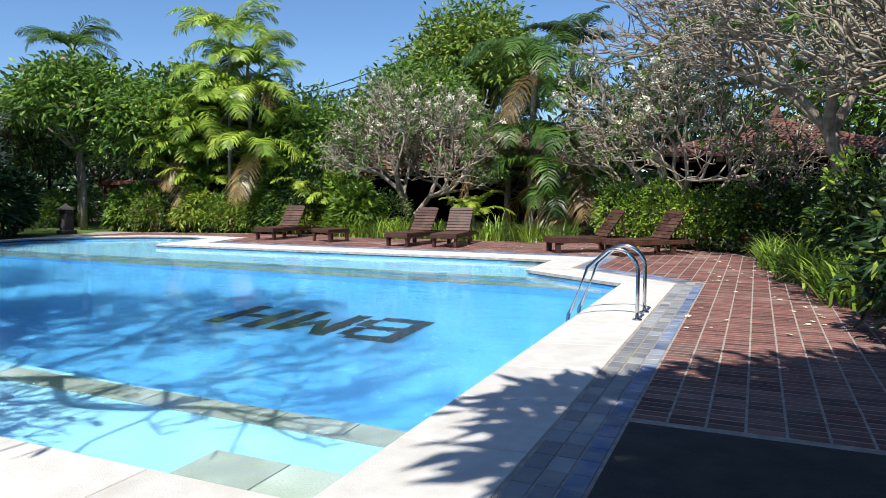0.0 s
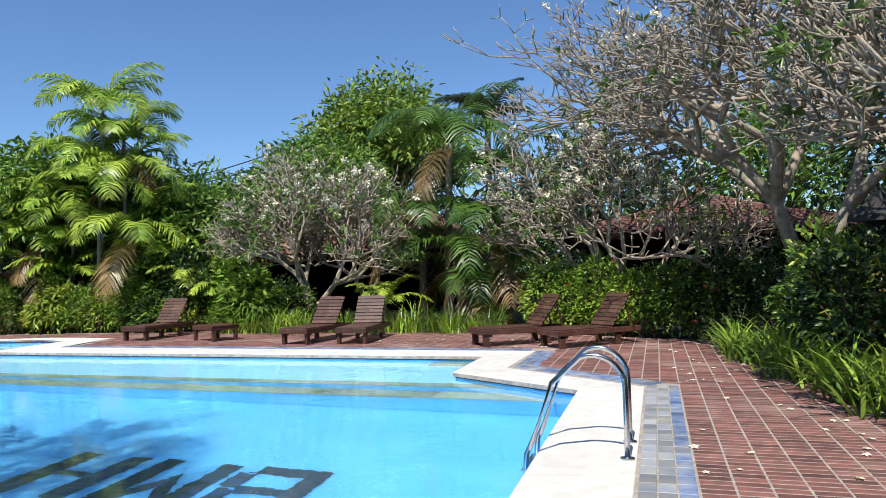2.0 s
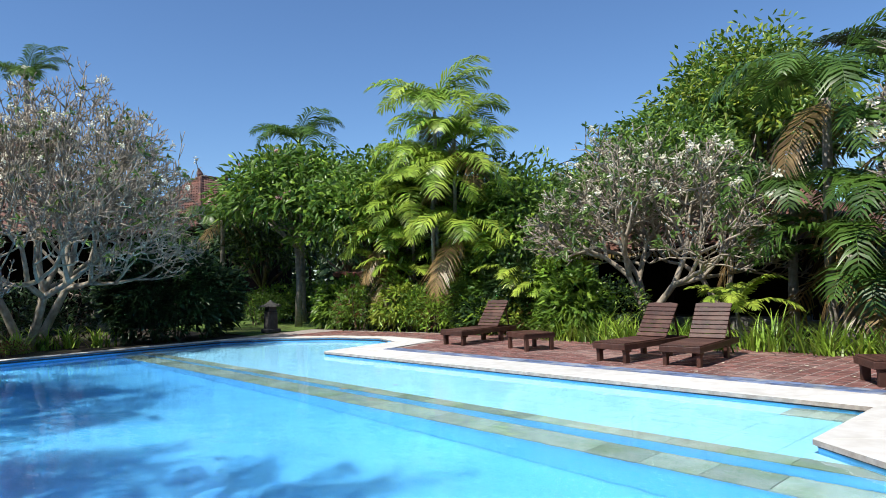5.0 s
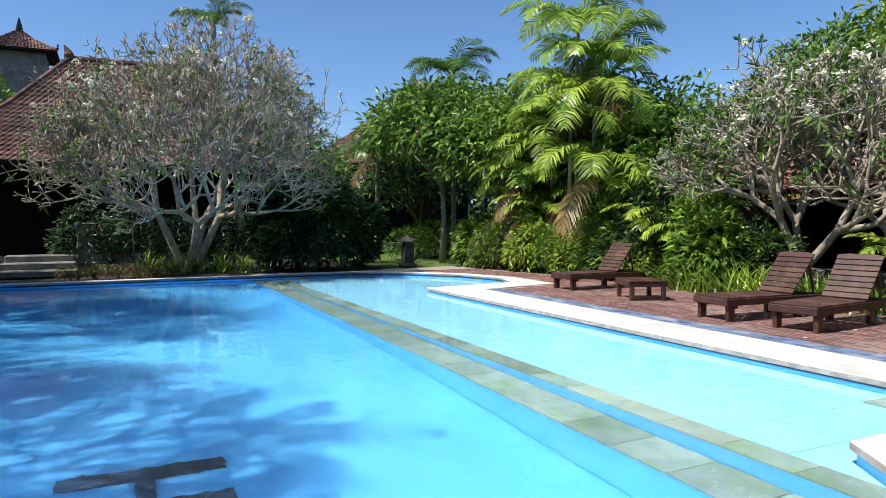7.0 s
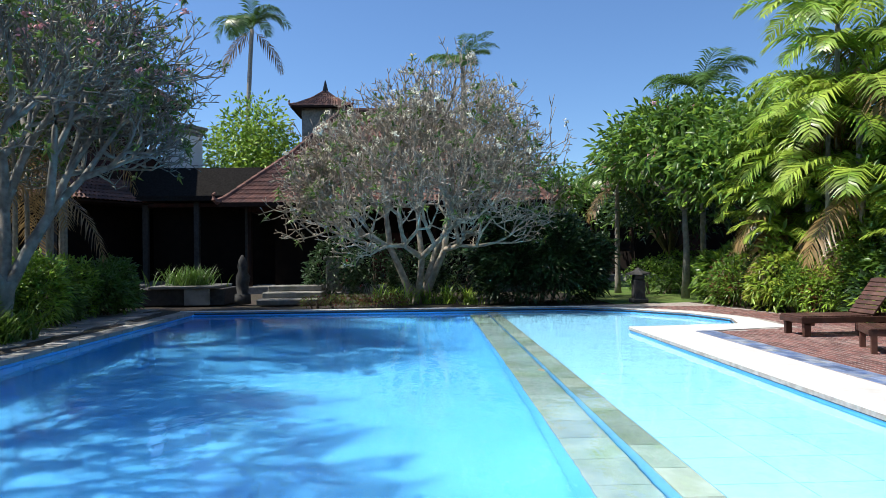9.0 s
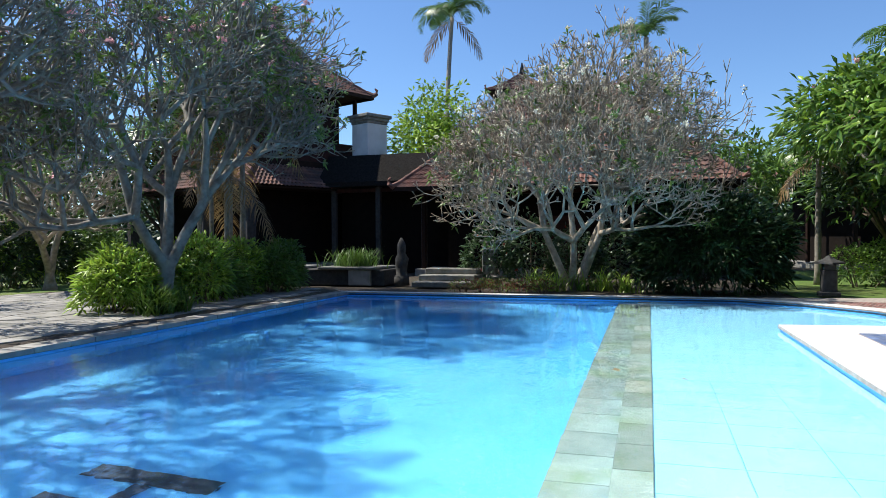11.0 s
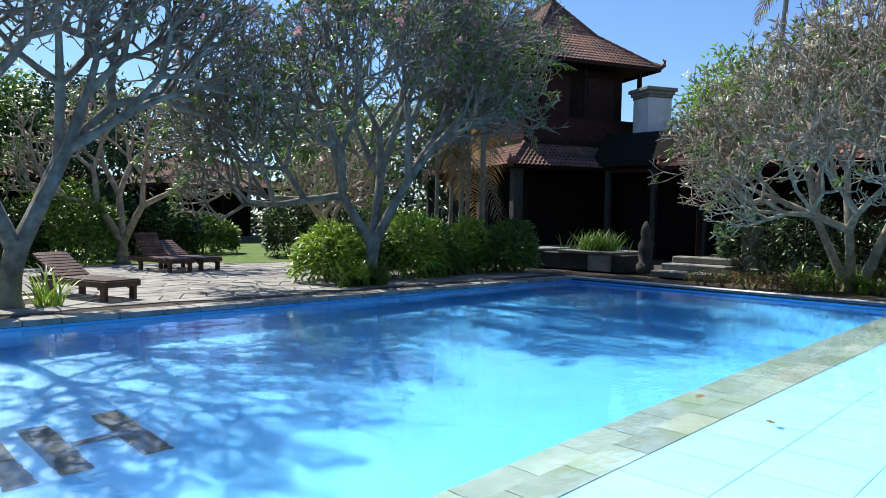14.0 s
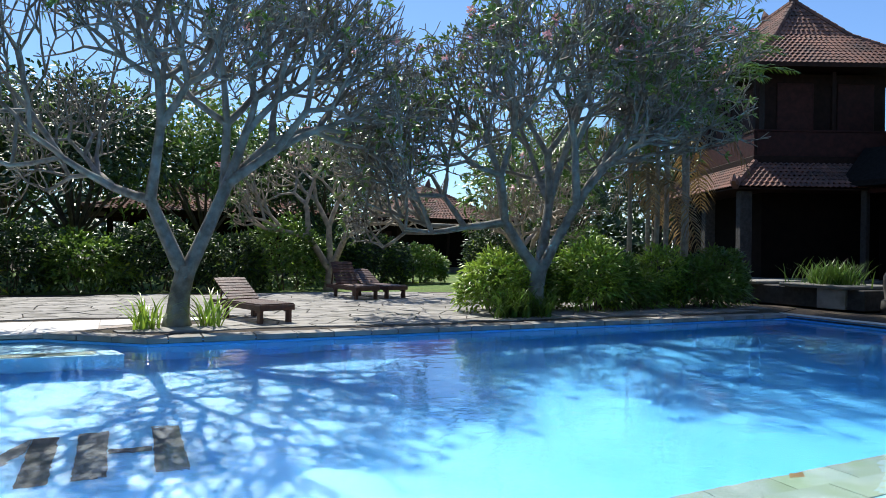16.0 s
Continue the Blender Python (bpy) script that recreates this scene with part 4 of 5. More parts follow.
# covered link between main building and west pavilion, roof coloured black for backlit shade
link = thing("link_building", "dark covered passage, its roof coloured black for backlit shade", "building", pose(-29.5, 1.0, 0))
# passage shade is put into this block's near-black colour
part("wall", box_bm(3.2, 5.2, 3.6, pose(-1.4, -0.4, 1.8)), M_INSHADE, link)
rp = [(1.5, 3.75), (1.5, 3.95), (0.2, 5.25), (-2.6, 5.25), (-2.6, 3.75)]
V = [(x, y, z) for y in (-3.6, 1.6) for x, z in rp]
F = [tuple(range(5)), tuple(range(9, 4, -1))] + [(i, (i + 1) % 5 + 0, (i + 1) % 5 + 5, i + 5) for i in range(5)]
raw("shade_black_roof", V, F, M_BACKLIT_ROOF, link)
for k in range(3):
    part("column", box_bm(0.22, 0.22, 3.75, pose(1.0, -3.0 + 2.1 * k, 1.87), 0.02), M_DSTONE, link)
    part("tie_beam", box_bm(0.1, 2.0, 0.16, pose(1.0, -3.0 + 2.1 * k + 1.05, 3.6), 0.01), M_DKRED, link) if k < 2 else None

# terrace in front of the main building
plat = thing("entrance_terrace", "raised stone terrace with pale coping", "terrace", pose(-20.3, 1.4, 0), kind="structure")
part("retaining_wall", box_bm(1.6, 4.2, 0.5, pose(-0.9, 0, 0.25), 0.02), M_DSTONE, plat)
part("slab", box_bm(1.8, 2.0, 0.09, pose(-0.8, 0.9, 0.545), 0.02), M_STONE, plat)
part("pale_pier", box_bm(0.12, 0.75, 0.49, pose(-0.06, 1.3, 0.25), 0.015), M_FLAG, plat)
part("slab", box_bm(1.8, 1.0, 0.09, pose(-0.8, -1.3, 0.545), 0.02), M_STONE, plat)
steps = thing("stone_steps", "three worn pale stone steps", "steps", pose(-20.3, 5.5, 0), kind="structure")
for k in range(3):
    part("step", box_bm(0.55 + 0.5 * (2 - k), 1.9 - 0.12 * k, 0.18, pose(-0.4 - 0.25 * k - 0.0, 0, 0.09 + 0.18 * k), 0.03), M_STONE, steps)
gp = thing("gate_post", "carved stone gate post with capped top", "post", pose(-21.6, 6.6, 0))
part("shaft", box_bm(0.42, 0.42, 1.3, pose(0, 0, 0.65), 0.02), M_STONE, gp)
part("cap", box_bm(0.56, 0.56, 0.12, pose(0, 0, 1.36), 0.03), M_STONE, gp)
part("base", box_bm(0.6, 0.6, 0.3, pose(0, 0, 0.15), 0.03), M_STONE, gp)
V, F = [], []
tube(V, F, [(0, 0, 0), (0, 0, 0.3), (0, 0, 0.32), (0.02, 0, 0.6), (0, 0.02, 0.85), (0, 0, 1.0), (0, 0, 1.15), (0, 0, 1.3), (0, 0, 1.5)], [0.26, 0.24, 0.17, 0.2, 0.22, 0.13, 0.15, 0.13, 0.03], 10)
tagged(raw("guardian_statue", V, F, M_DSTONE, None, smooth=True), "small dark carved stone figure on a plinth", "statue").location = (-20.75, 3.95, 0)


def lantern(x, y, h, body, label, s=1.0):
    t = thing("garden_lantern", label, "lantern", pose(x, y, 0))
    part("base", box_bm(0.5 * s, 0.5 * s, 0.12, pose(0, 0, 0.06), 0.02), body, t)
    part("post", box_bm(0.36 * s, 0.36 * s, h * 0.7, pose(0, 0, h * 0.35), 0.03), body, t)
    part("head", box_bm(0.3 * s, 0.3 * s, h * 0.16, pose(0, 0, h * 0.78), 0.01), M_DSTONE, t)
    V, F = [], []
    tube(V, F, [(0, 0, h * 0.84), (0, 0, h * 0.88), (0, 0, h * 0.96), (0, 0, h * 1.05)], [0.42 * s, 0.4 * s, 0.16 * s, 0.03], 4)
    raw("roof", V, F, M_DSTONE, t)
    return t


lantern(-19.1, 15.6, 0.95, M_DSTONE, "small dark stone garden lantern beside the lawn", 0.9)
lantern(3.95, 13.6, 2.4, M_YELLOW, "yellow sandstone lantern post with dark pagoda roof", 1.05)

# garden shrine of brick
kiosk = thing("brick_shrine", "small brick garden gate with carved stone lintel", "shrine", pose(-23.2, 22.0, 0))
for sx in (-1, 1):
    part("pier", box_bm(0.4, 0.5, 1.9, pose(sx * 1.3, 0, 0.95), 0.02), M_REDBRICK, kiosk)
part("panel", box_bm(2.2, 0.3, 1.0, pose(0, 0, 0.9), 0.02), M_STONE, kiosk)
part("lintel", box_bm(3.1, 0.6, 0.22, pose(0, 0, 1.75), 0.04), M_REDBRICK, kiosk)

# ---- trees ----
frangipani(-5.4, 1.7, 3.9, 6.6, 11, stems=3, levels=9, twig=0.010, lean=(-0.9, 0.9), squash=0.85, bark=M_BARKD, label="bare frangipani with blue-grey limbs on the terrace", leaves=0.07, flowers=0.006, pink=True, base_r=0.15, leaf_len=0.16, lift=0.8)
frangipani(-12.5, 1.6, 4.0, 7.0, 12, stems=3, levels=9, twig=0.010, bark=M_BARKD, leaf_mat=M_LF_FR, label="frangipani with small leaves and pink blossoms by the pool", leaves=0.15, flowers=0.02, pink=True, base_r=0.15, lean=(-0.5, 0.6), leaf_len=0.17, lift=0.8)
frangipani(-20.5, 9.3, 4.4, 6.8, 13, stems=4, levels=9, twig=0.014, label="wide bare grey frangipani beside the pool", leaves=0.05, flowers=0.03, base_r=0.15)
frangipani(-8.3, 19.4, 3.0, 4.8, 14, stems=3, levels=8, label="low spreading bare frangipani with white blossoms", leaves=0.2, flowers=0.07, base_r=0.11)
frangipani(-7.3, 21.2, 2.0, 4.6, 15, stems=2, levels=6, label="pale bare frangipani behind the loungers", leaves=0.05, flowers=0.02, base_r=0.1)
frangipani(3.6, 16.7, 5.2, 7.6, 16, stems=3, levels=9, twig=0.013, label="large bare frangipani with grey forked limbs", leaves=0.02, flowers=0.03, base_r=0.19, lean=(-0.5, 0), lift=0.8)
frangipani(0.3, 18.4, 3.0, 4.6, 17, stems=3, levels=8, label="low bare frangipani with white blossoms above the hedge", leaves=0.1, flowers=0.08, base_r=0.11, lean=(-0.6, 0))
frangipani(-10.5, -7.2, 3.4, 5.2, 19, stems=3, levels=7, label="bare frangipani at the edge of the lawn", leaves=0.2, flowers=0.03, pink=True, base_r=0.14)
frangipani(-17.0, -6.0, 3.0, 5.0, 20, stems=3, levels=7, label="bare frangipani beside the garden path", leaves=0.2, flowers=0.02, pink=True, base_r=0.13)
frangipani(5.6, 9.0, 3.4, 6.4, 22, stems=3, levels=8, twig=0.014, label="bare frangipani whose twigs reach over the deck", leaves=0.08, flowers=0.03, base_r=0.13, lean=(-0.6, 0))
leafy_tree(7.4, 3.2, 8.0, 3.6, 21, n=14000, leaf=0.41, material=M_LF_MD, label="leafy tree over the edge of the deck", trunk_h=4.6, base_r=0.18)
leafy_tree(3.9, -0.7, 7.4, 3.6, 18, n=19000, leaf=0.41, material=M_LF_MD, label="leafy tree shading the deck", trunk_h=4.4, base_r=0.16)

leafy_tree(-20.8, 17.6, 6.2, 2.6, 31, n=6000, leaf=0.35, material=M_LF_MD, label="frangipani in full leaf with pink blossoms", trunk_h=3.0, base_r=0.10, flowers=M_FLP, nf=40, bark=M_PALMTR, mixm=M_LF_LT)
leafy_tree(-17.9, 19.2, 6.0, 2.6, 32, n=6375, leaf=0.32, material=M_LF_MD, label="leafy green garden tree", trunk_h=1.6, flowers=M_FLP, nf=14, mixm=M_LF_LT)
leafy_tree(-13.2, 20.6, 4.6, 2.2, 36, n=5250, leaf=0.27, material=M_LF_MD, label="leafy shrub-like tree with dense crown", trunk_h=1.0, mixm=M_LF_LT)
leafy_tree(-16.0, 21.6, 5.6, 2.6, 37, n=5250, leaf=0.32, material=M_LF_DK, label="dark dense garden tree", trunk_h=1.2, mixm=M_LF_MD)
leafy_tree(-25.0, 24.5, 5.2, 2.6, 38, n=5250, leaf=0.32, material=M_LF_DK, label="dark dense garden tree", trunk_h=1.2, mixm=M_LF_MD)
leafy_tree(-25.5, 18.8, 5.0, 2.4, 39, n=4500, leaf=0.32, material=M_LF_DK, label="dark dense garden tree", trunk_h=1.4, mixm=M_LF_MD)
leafy_tree(-10.9, 32.0, 10.4, 3.8, 33, n=11250, leaf=0.38, material=M_LF_MD, label="tall dense green tree with yellowing leaves", trunk_h=4.0, base_r=0.25, mixm=M_LF_YL, mix=0.4, clumps=22)
leafy_tree(-10.5, 24.0, 6.2, 2.6, 34, n=5250, leaf=0.27, material=M_LF_MD, label="light green tree behind the pavilion", trunk_h=3.0, mixm=M_LF_LT)
leafy_tree(-33.0, 1.5, 8.6, 2.4, 35, n=4500, leaf=0.34, material=M_LF_LT, label="light green tree behind the roofs", trunk_h=3.0)
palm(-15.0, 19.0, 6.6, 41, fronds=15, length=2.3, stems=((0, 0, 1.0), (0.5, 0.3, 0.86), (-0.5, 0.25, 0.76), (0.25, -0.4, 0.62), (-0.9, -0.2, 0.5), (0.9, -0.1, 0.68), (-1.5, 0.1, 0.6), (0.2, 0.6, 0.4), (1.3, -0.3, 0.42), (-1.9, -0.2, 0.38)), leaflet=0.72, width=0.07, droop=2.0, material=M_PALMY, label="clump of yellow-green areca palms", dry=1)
palm(-4.6, 20.4, 5.0, 42, fronds=17, length=2.7, trunk_r=0.12, stems=((0, 0, 1.0), (1.2, 0.6, 0.8), (0.4, -0.3, 0.35), (1.6, -0.2, 0.5), (-0.9, 0.4, 0.6), (2.2, 0.5, 0.3), (0.9, 0.1, 0.2)), label="dark feathery palm clump with dry hanging fronds", dry=3, droop=2.3, leaflet=0.75, width=0.07)
palm(-4.1, 23.0, 6.1, 43, fronds=15, length=1.9, trunk_r=0.12, label="dark fan-shaped palm above the trees", material=M_LF_DK, dry=0, droop=1.2)
palm(-22.6, 18.9, 6.0, 44, fronds=14, length=2.4, trunk_r=0.11, label="royal palm with arching fronds", shaft=True, dry=0, droop=2.0, leaflet=0.7)
palm(-29.7, 11.3, 9.6, 45, fronds=14, length=2.0, trunk_r=0.13, label="palm rising behind the pavilion roof", dry=0)
palm(-52.6, -4.0, 19.5, 46, fronds=16, length=4.2, trunk_r=0.22, label="tall coconut palm far behind the roofs", leaflet=1.1, width=0.12, dry=2, lean=(-2.5, 0), droop=2.4)
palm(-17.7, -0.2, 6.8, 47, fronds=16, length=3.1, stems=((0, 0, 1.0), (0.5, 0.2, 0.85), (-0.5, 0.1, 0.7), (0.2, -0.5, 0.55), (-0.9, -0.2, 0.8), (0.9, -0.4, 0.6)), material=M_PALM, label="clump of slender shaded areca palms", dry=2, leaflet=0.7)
palm(-24.0, 16.4, 3.9, 48, fronds=12, length=1.9, trunk_r=0.1, label="small palm beside the lawn", dry=2, droop=2.3)
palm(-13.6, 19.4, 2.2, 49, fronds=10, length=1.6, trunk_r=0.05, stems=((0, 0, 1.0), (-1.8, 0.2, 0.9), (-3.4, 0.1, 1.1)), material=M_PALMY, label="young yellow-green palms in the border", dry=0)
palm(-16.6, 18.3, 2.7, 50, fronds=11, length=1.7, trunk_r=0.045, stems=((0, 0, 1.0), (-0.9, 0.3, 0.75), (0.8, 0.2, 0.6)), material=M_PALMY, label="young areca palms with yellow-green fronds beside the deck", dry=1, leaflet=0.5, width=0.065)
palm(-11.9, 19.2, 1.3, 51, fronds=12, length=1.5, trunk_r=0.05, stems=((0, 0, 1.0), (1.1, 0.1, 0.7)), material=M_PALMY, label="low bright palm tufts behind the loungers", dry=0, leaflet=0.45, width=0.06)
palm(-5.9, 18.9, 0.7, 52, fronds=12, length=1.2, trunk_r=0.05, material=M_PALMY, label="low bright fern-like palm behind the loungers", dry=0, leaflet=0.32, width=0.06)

# ---- hedges and border planting ----
bush(-19.9, 12.9, 1.0, 1.9, 2.5, 51, n=11000, leaf=0.27, ratio=0.3, material=M_LF_DK, label="dense dark oleander bush at the pool edge")
H = random.Random(5)
kinds = [M_LF_MD, M_LF_LT, M_LF_MD, M_LF_DK, M_LF_YL]
for i in range(14):
    x = -19.0 + i * 0.78
    bush(x, 17.7 + H.uniform(-0.2, 0.6) + 0.06 * i, 0.75, 0.6, H.uniform(0.9, 1.6), 60 + i, n=1500, leaf=H.choice((0.15, 0.22, 0.3)), ratio=0.35, material=kinds[i % 5], mixm=M_LF_RD if i % 4 == 2 else M_LF_LT, mix=0.2, label="mixed leafy border shrub", group="border shrubs")
for i in range(6):
    bush(-16.5 + i * 1.15, 19.2 + H.uniform(-0.2, 0.3), 1.0, 0.8, H.uniform(2.0, 3.0), 80 + i, n=2700, leaf=0.20, material=(M_LF_MD, M_LF_DK, M_LF_LT)[i % 3], label="tall leafy shrub behind the border", flowers=M_FLW if i > 3 else None, nf=14)
for i in range(16):
    strap_clump(-10.2 + i * 0.48, 17.9 + H.uniform(-0.15, 0.35), 0.35, H.uniform(0.55, 0.85), 100 + i, n=60, material=M_LF_LT if i % 3 else M_LF_MD, bend=0.7)
for i in range(9):
    bush(-1.5 + i * 0.58, 18.0 - 0.12 * i, 0.65, 0.65, H.uniform(1.3, 1.7), 120 + i, n=1425, leaf=0.12, ratio=0.5, material=M_LF_LT if i < 4 else M_LF_MD if i < 6 else M_LF_DK, mixm=M_LF_YL if i < 6 else M_LF_MD, mix=0.15, label="clipped light green hedge shrub", group="hedge shrubs", flowers=M_RED, nf=3)
for i in range(8):
    strap_clump(2.0 + 0.13 * i + H.uniform(-0.1, 0.1), 14.6 - 0.75 * i, 0.4, H.uniform(0.6, 0.85), 140 + i, n=90, width=0.04, material=M_LF_LT if i % 2 else M_LF_MD, label="arching daylily-like strap leaves beside the deck")
for i in range(7):
    bush(3.6 + H.uniform(-0.2, 0.4) + (0.9 if i in (3, 4) else 0), 15.0 - 1.25 * i, 0.85, 0.85, H.uniform(1.3, 2.0), 150 + i, n=1500, leaf=0.18, material=(M_LF_DK, M_LF_MD, M_LF_DK)[i % 3], mixm=M_LF_YL, mix=0.12, label="green shrub along the deck edge")
# west edge
for i in range(5):
    bush(-19.1, 6.4 + i * 0.55, 0.35, 0.4, 0.32, 170 + i, n=500, leaf=0.07, material=M_LF_RD, mixm=M_LF_MD, mix=0.4, label="low clipped edging shrub")
for i in range(5):
    strap_clump(-20.0 + H.uniform(-0.5, 0.3), 8.2 + i * 0.65, 0.35, 0.7, 180 + i, n=60)
for i in range(4):
    bush(-21.8, 6.6 + i * 1.3, 0.9, 0.9, H.uniform(1.3, 2.0), 190 + i, n=1125, leaf=0.19, material=M_LF_DK, label="dark shaded shrub under the frangipani", flowers=M_RED, nf=4)
# south side
for i in range(9):
    bush(-11.9 - i * 0.8, 1.0 + H.uniform(-0.5, 0.2), 0.75, 0.7, H.uniform(0.9, 1.5), 200 + i, n=1950, leaf=0.22, ratio=0.25, material=(M_LF_LT, M_LF_MD, M_LF_MD)[i % 3], label="leafy shrub beside the terrace")
for i in range(6):
    strap_clump(-12.3 + H.uniform(-0.9, 0.9), 2.0 + H.uniform(-0.3, 0.3), 0.3, 0.7, 215 + i, n=70, material=M_LF_MD)
strap_clump(-5.9, 1.9, 0.22, 0.75, 221, n=40, material=M_LF_LT)
strap_clump(-4.9, 2.0, 0.22, 0.65, 222, n=40, material=M_LF_LT)
tuft = strap_clump(-20.9, 2.3, 0.55, 0.62, 223, n=320, width=0.03, material=M_LF_MD, label="tuft of upright green grass-like leaves in the planter", bend=0.5, ry=0.9)
tuft.location.z = 0.58
for i in range(14):
    bush(4.0 - i * 1.9, -8.2 + H.uniform(-0.6, 0.6) - (3.0 if i in (8, 9, 10) else 0), 1.3, 1.0, H.uniform(1.2, 2.3), 230 + i, n=3800, leaf=0.20, material=(M_LF_DK, M_LF_MD, M_LF_DK)[i % 3], mixm=M_LF_LT, mix=0.12, label="garden shrub behind the lawn")
for i in range(5):
    leafy_tree(6.0 - i * 4.5, -12.5 - H.uniform(0, 3), H.uniform(6.5, 8), 3.6, 250 + i, n=7000, leaf=0.32, material=(M_LF_DK, M_LF_MD)[i % 2], label="tall shady garden tree", trunk_h=1.6)
for i in range(6):
    bush(-23.2 - 0.5 * i, 14.4 + i * 0.9 + 3.0, 0.9, 0.9, H.uniform(1.1, 1.7), 270 + i, n=1200, leaf=0.14, material=M_LF_LT if i % 2 else M_LF_MD, label="rounded clipped shrub beyond the lawn")
# closing woods
for i, (x, y, h) in enumerate([(-31, 27, 7), (-24, 28, 6), (-18, 30, 6), (-13, 28, 5), (-2, 33, 7), (5, 32, 8), (10, 27, 8), (12, 20, 8), (11, 12, 7), (10, 5, 7), (10, -2, 7), (-34, 15, 6), (-30, -12, 7), (-24, -16, 8), (-30, -22, 8), (-13, -30, 8), (0, -20, 8), (9, -10, 8)]):
    leafy_tree(x, y, h, 3.6, 300 + i, n=3750, leaf=0.41, material=(M_LF_DK, M_LF_MD)[i % 2], label="dense green tree at the garden boundary", trunk_h=h * 0.25)
rng = np.random.RandomState(77)
PW, DW = [], []
for i in range(130):
    a = i / 130 * 6.2832
    rr = 46 + 10 * rng.rand()
    P, D = dome_points(420, 4.2, 4.2, rng.uniform(5, 8.5) * (0.4 if 4.2 < a < 4.42 else 1.0), rng, i, 0, 0.4, 0.5)
    PW.append(P + [-8 + rr * math.cos(a), 6 + rr * math.sin(a), -0.4])
    DW.append(D + rng.normal(size=D.shape) * 0.6)
V, F = leaf_arrays(np.concatenate(PW), np.concatenate(DW), 0.85, 0.45, rng)
tagged(fast("far_woods", V, F, M_LF_DK), "belt of dark green woods round the garden", "woods", kind="stuff")

# ---- laid pieces: coping slabs, tiles, bricks, flagstones ----
PR = random.Random(9)


def piece(name, pts, z0, z1, material, parent, gap=0.004):
    """One flat stone with the outline pts, shrunk a little for its joint."""
    cx, cy = sum(p[0] for p in pts) / len(pts), sum(p[1] for p in pts) / len(pts)
    out = []
    for x, y in pts:
        d = math.hypot(x - cx, y - cy)
        k = max(0.2, 1 - gap * 1.4 / d)
        out.append((cx + (x - cx) * k, cy + (y - cy) * k))
    n = len(out)
    tilt = [PR.uniform(-0.0015, 0.0015) for _ in out]
    top = [(cx + (x - cx) * 0.985, cy + (y - cy) * 0.985, z1 + t) for (x, y), t in zip(out, tilt)]
    V = [(x, y, z0) for x, y in out] + [(x, y, z1 - 0.005) for x, y in out] + top
    F = [tuple(range(2 * n, 3 * n))]
    for r in (0, n):
        F += [(r + i, r + (i + 1) % n, r + n + (i + 1) % n, r + n + i) for i in range(n)]
    return raw(name, V, F, material, parent)


def lerp2(a, b, t):
    return (a[0] + (b[0] - a[0]) * t, a[1] + (b[1] - a[1]) * t)


for i in range(len(C_IN) - 1):
    a, b, c, d = C_IN[i], C_IN[i + 1], C_OUT[i + 1], C_OUT[i]
    n = max(1, round(math.hypot(b[0] - a[0], b[1] - a[1]) / 0.95))
    for k in range(n):
        piece("coping_slab", [lerp2(a, b, k / n), lerp2(d, c, k / n), lerp2(d, c, (k + 1) / n), lerp2(a, b, (k + 1) / n)], -0.045, 0.0, M_COPE, coping)
for i in range(6):
    x0, x1 = -6.3 + i * 1.04, -6.3 + (i + 1) * 1.04
    for k in range(2):
        y1 = min(2.29 - k * 0.95, 2.29)
        ya = [min(y1, 0.5 + (x + 6.4) * 0.604) for x in (x0, x1)]
        y0 = y1 - 0.95
        if min(ya) - y0 > 0.15:
            piece("coping_slab", [(x0, y0), (x1, y0), (x1, ya[1]), (x0, ya[0])], -0.045, 0.0, M_COPE, coping)

# one shared mesh for each kind of small piece


def block_mesh(name, sx, sy, sz, material, bev=0.003):
    me = bpy.data.meshes.new(name)
    bm = box_bm(sx, sy, sz, pose(0, 0, -sz / 2), 0)
    bmesh.ops.bevel(bm, geom=[e for e in bm.edges if all(v.co.z > -1e-6 for v in e.verts)], offset=bev, segments=1, affect="EDGES")
    bm.to_mesh(me)
    bm.free()
    me.materials.append(material)
    return me


def lay(name, me, spots, parent):
    for x, y, z, turn in spots:
        ob = new(name, me)
        ob.parent = parent
        ob.matrix_basis = pose(x, y, z, PR.uniform(-0.35, 0.35), PR.uniform(-0.35, 0.35), turn + PR.uniform(-0.5, 0.5))


def joined(name, me, spots, parent, label=""):
    n = len(me.vertices)
    co = np.empty(n * 3, np.float32)
    me.vertices.foreach_get("co", co)
    co = co.reshape(-1, 3)
    fs = [tuple(p.vertices) for p in me.polygons]
    V, F = [], []
    for i, (x, y, z, turn) in enumerate(spots):
        c, s = math.cos(radians(turn)), math.sin(radians(turn))
        V.append(np.stack([co[:, 0] * c - co[:, 1] * s + x, co[:, 0] * s + co[:, 1] * c + y, co[:, 2] + z + PR.uniform(-0.0015, 0.0015)], 1))
        F += [tuple(v + i * n for v in f) for f in fs]
    ob = raw(name, np.concatenate(V), F, me.materials[0], parent, label)
    ob["kind"] = "stuff"
    return ob


def inside(x, y, poly):
    r = False
    for i in range(len(poly)):
        (x1, y1), (x2, y2) = poly[i - 1], poly[i]
        if (y1 > y) != (y2 > y) and x < (x2 - x1) * (y - y1) / (y2 - y1) + x1:
            r = not r
    return r


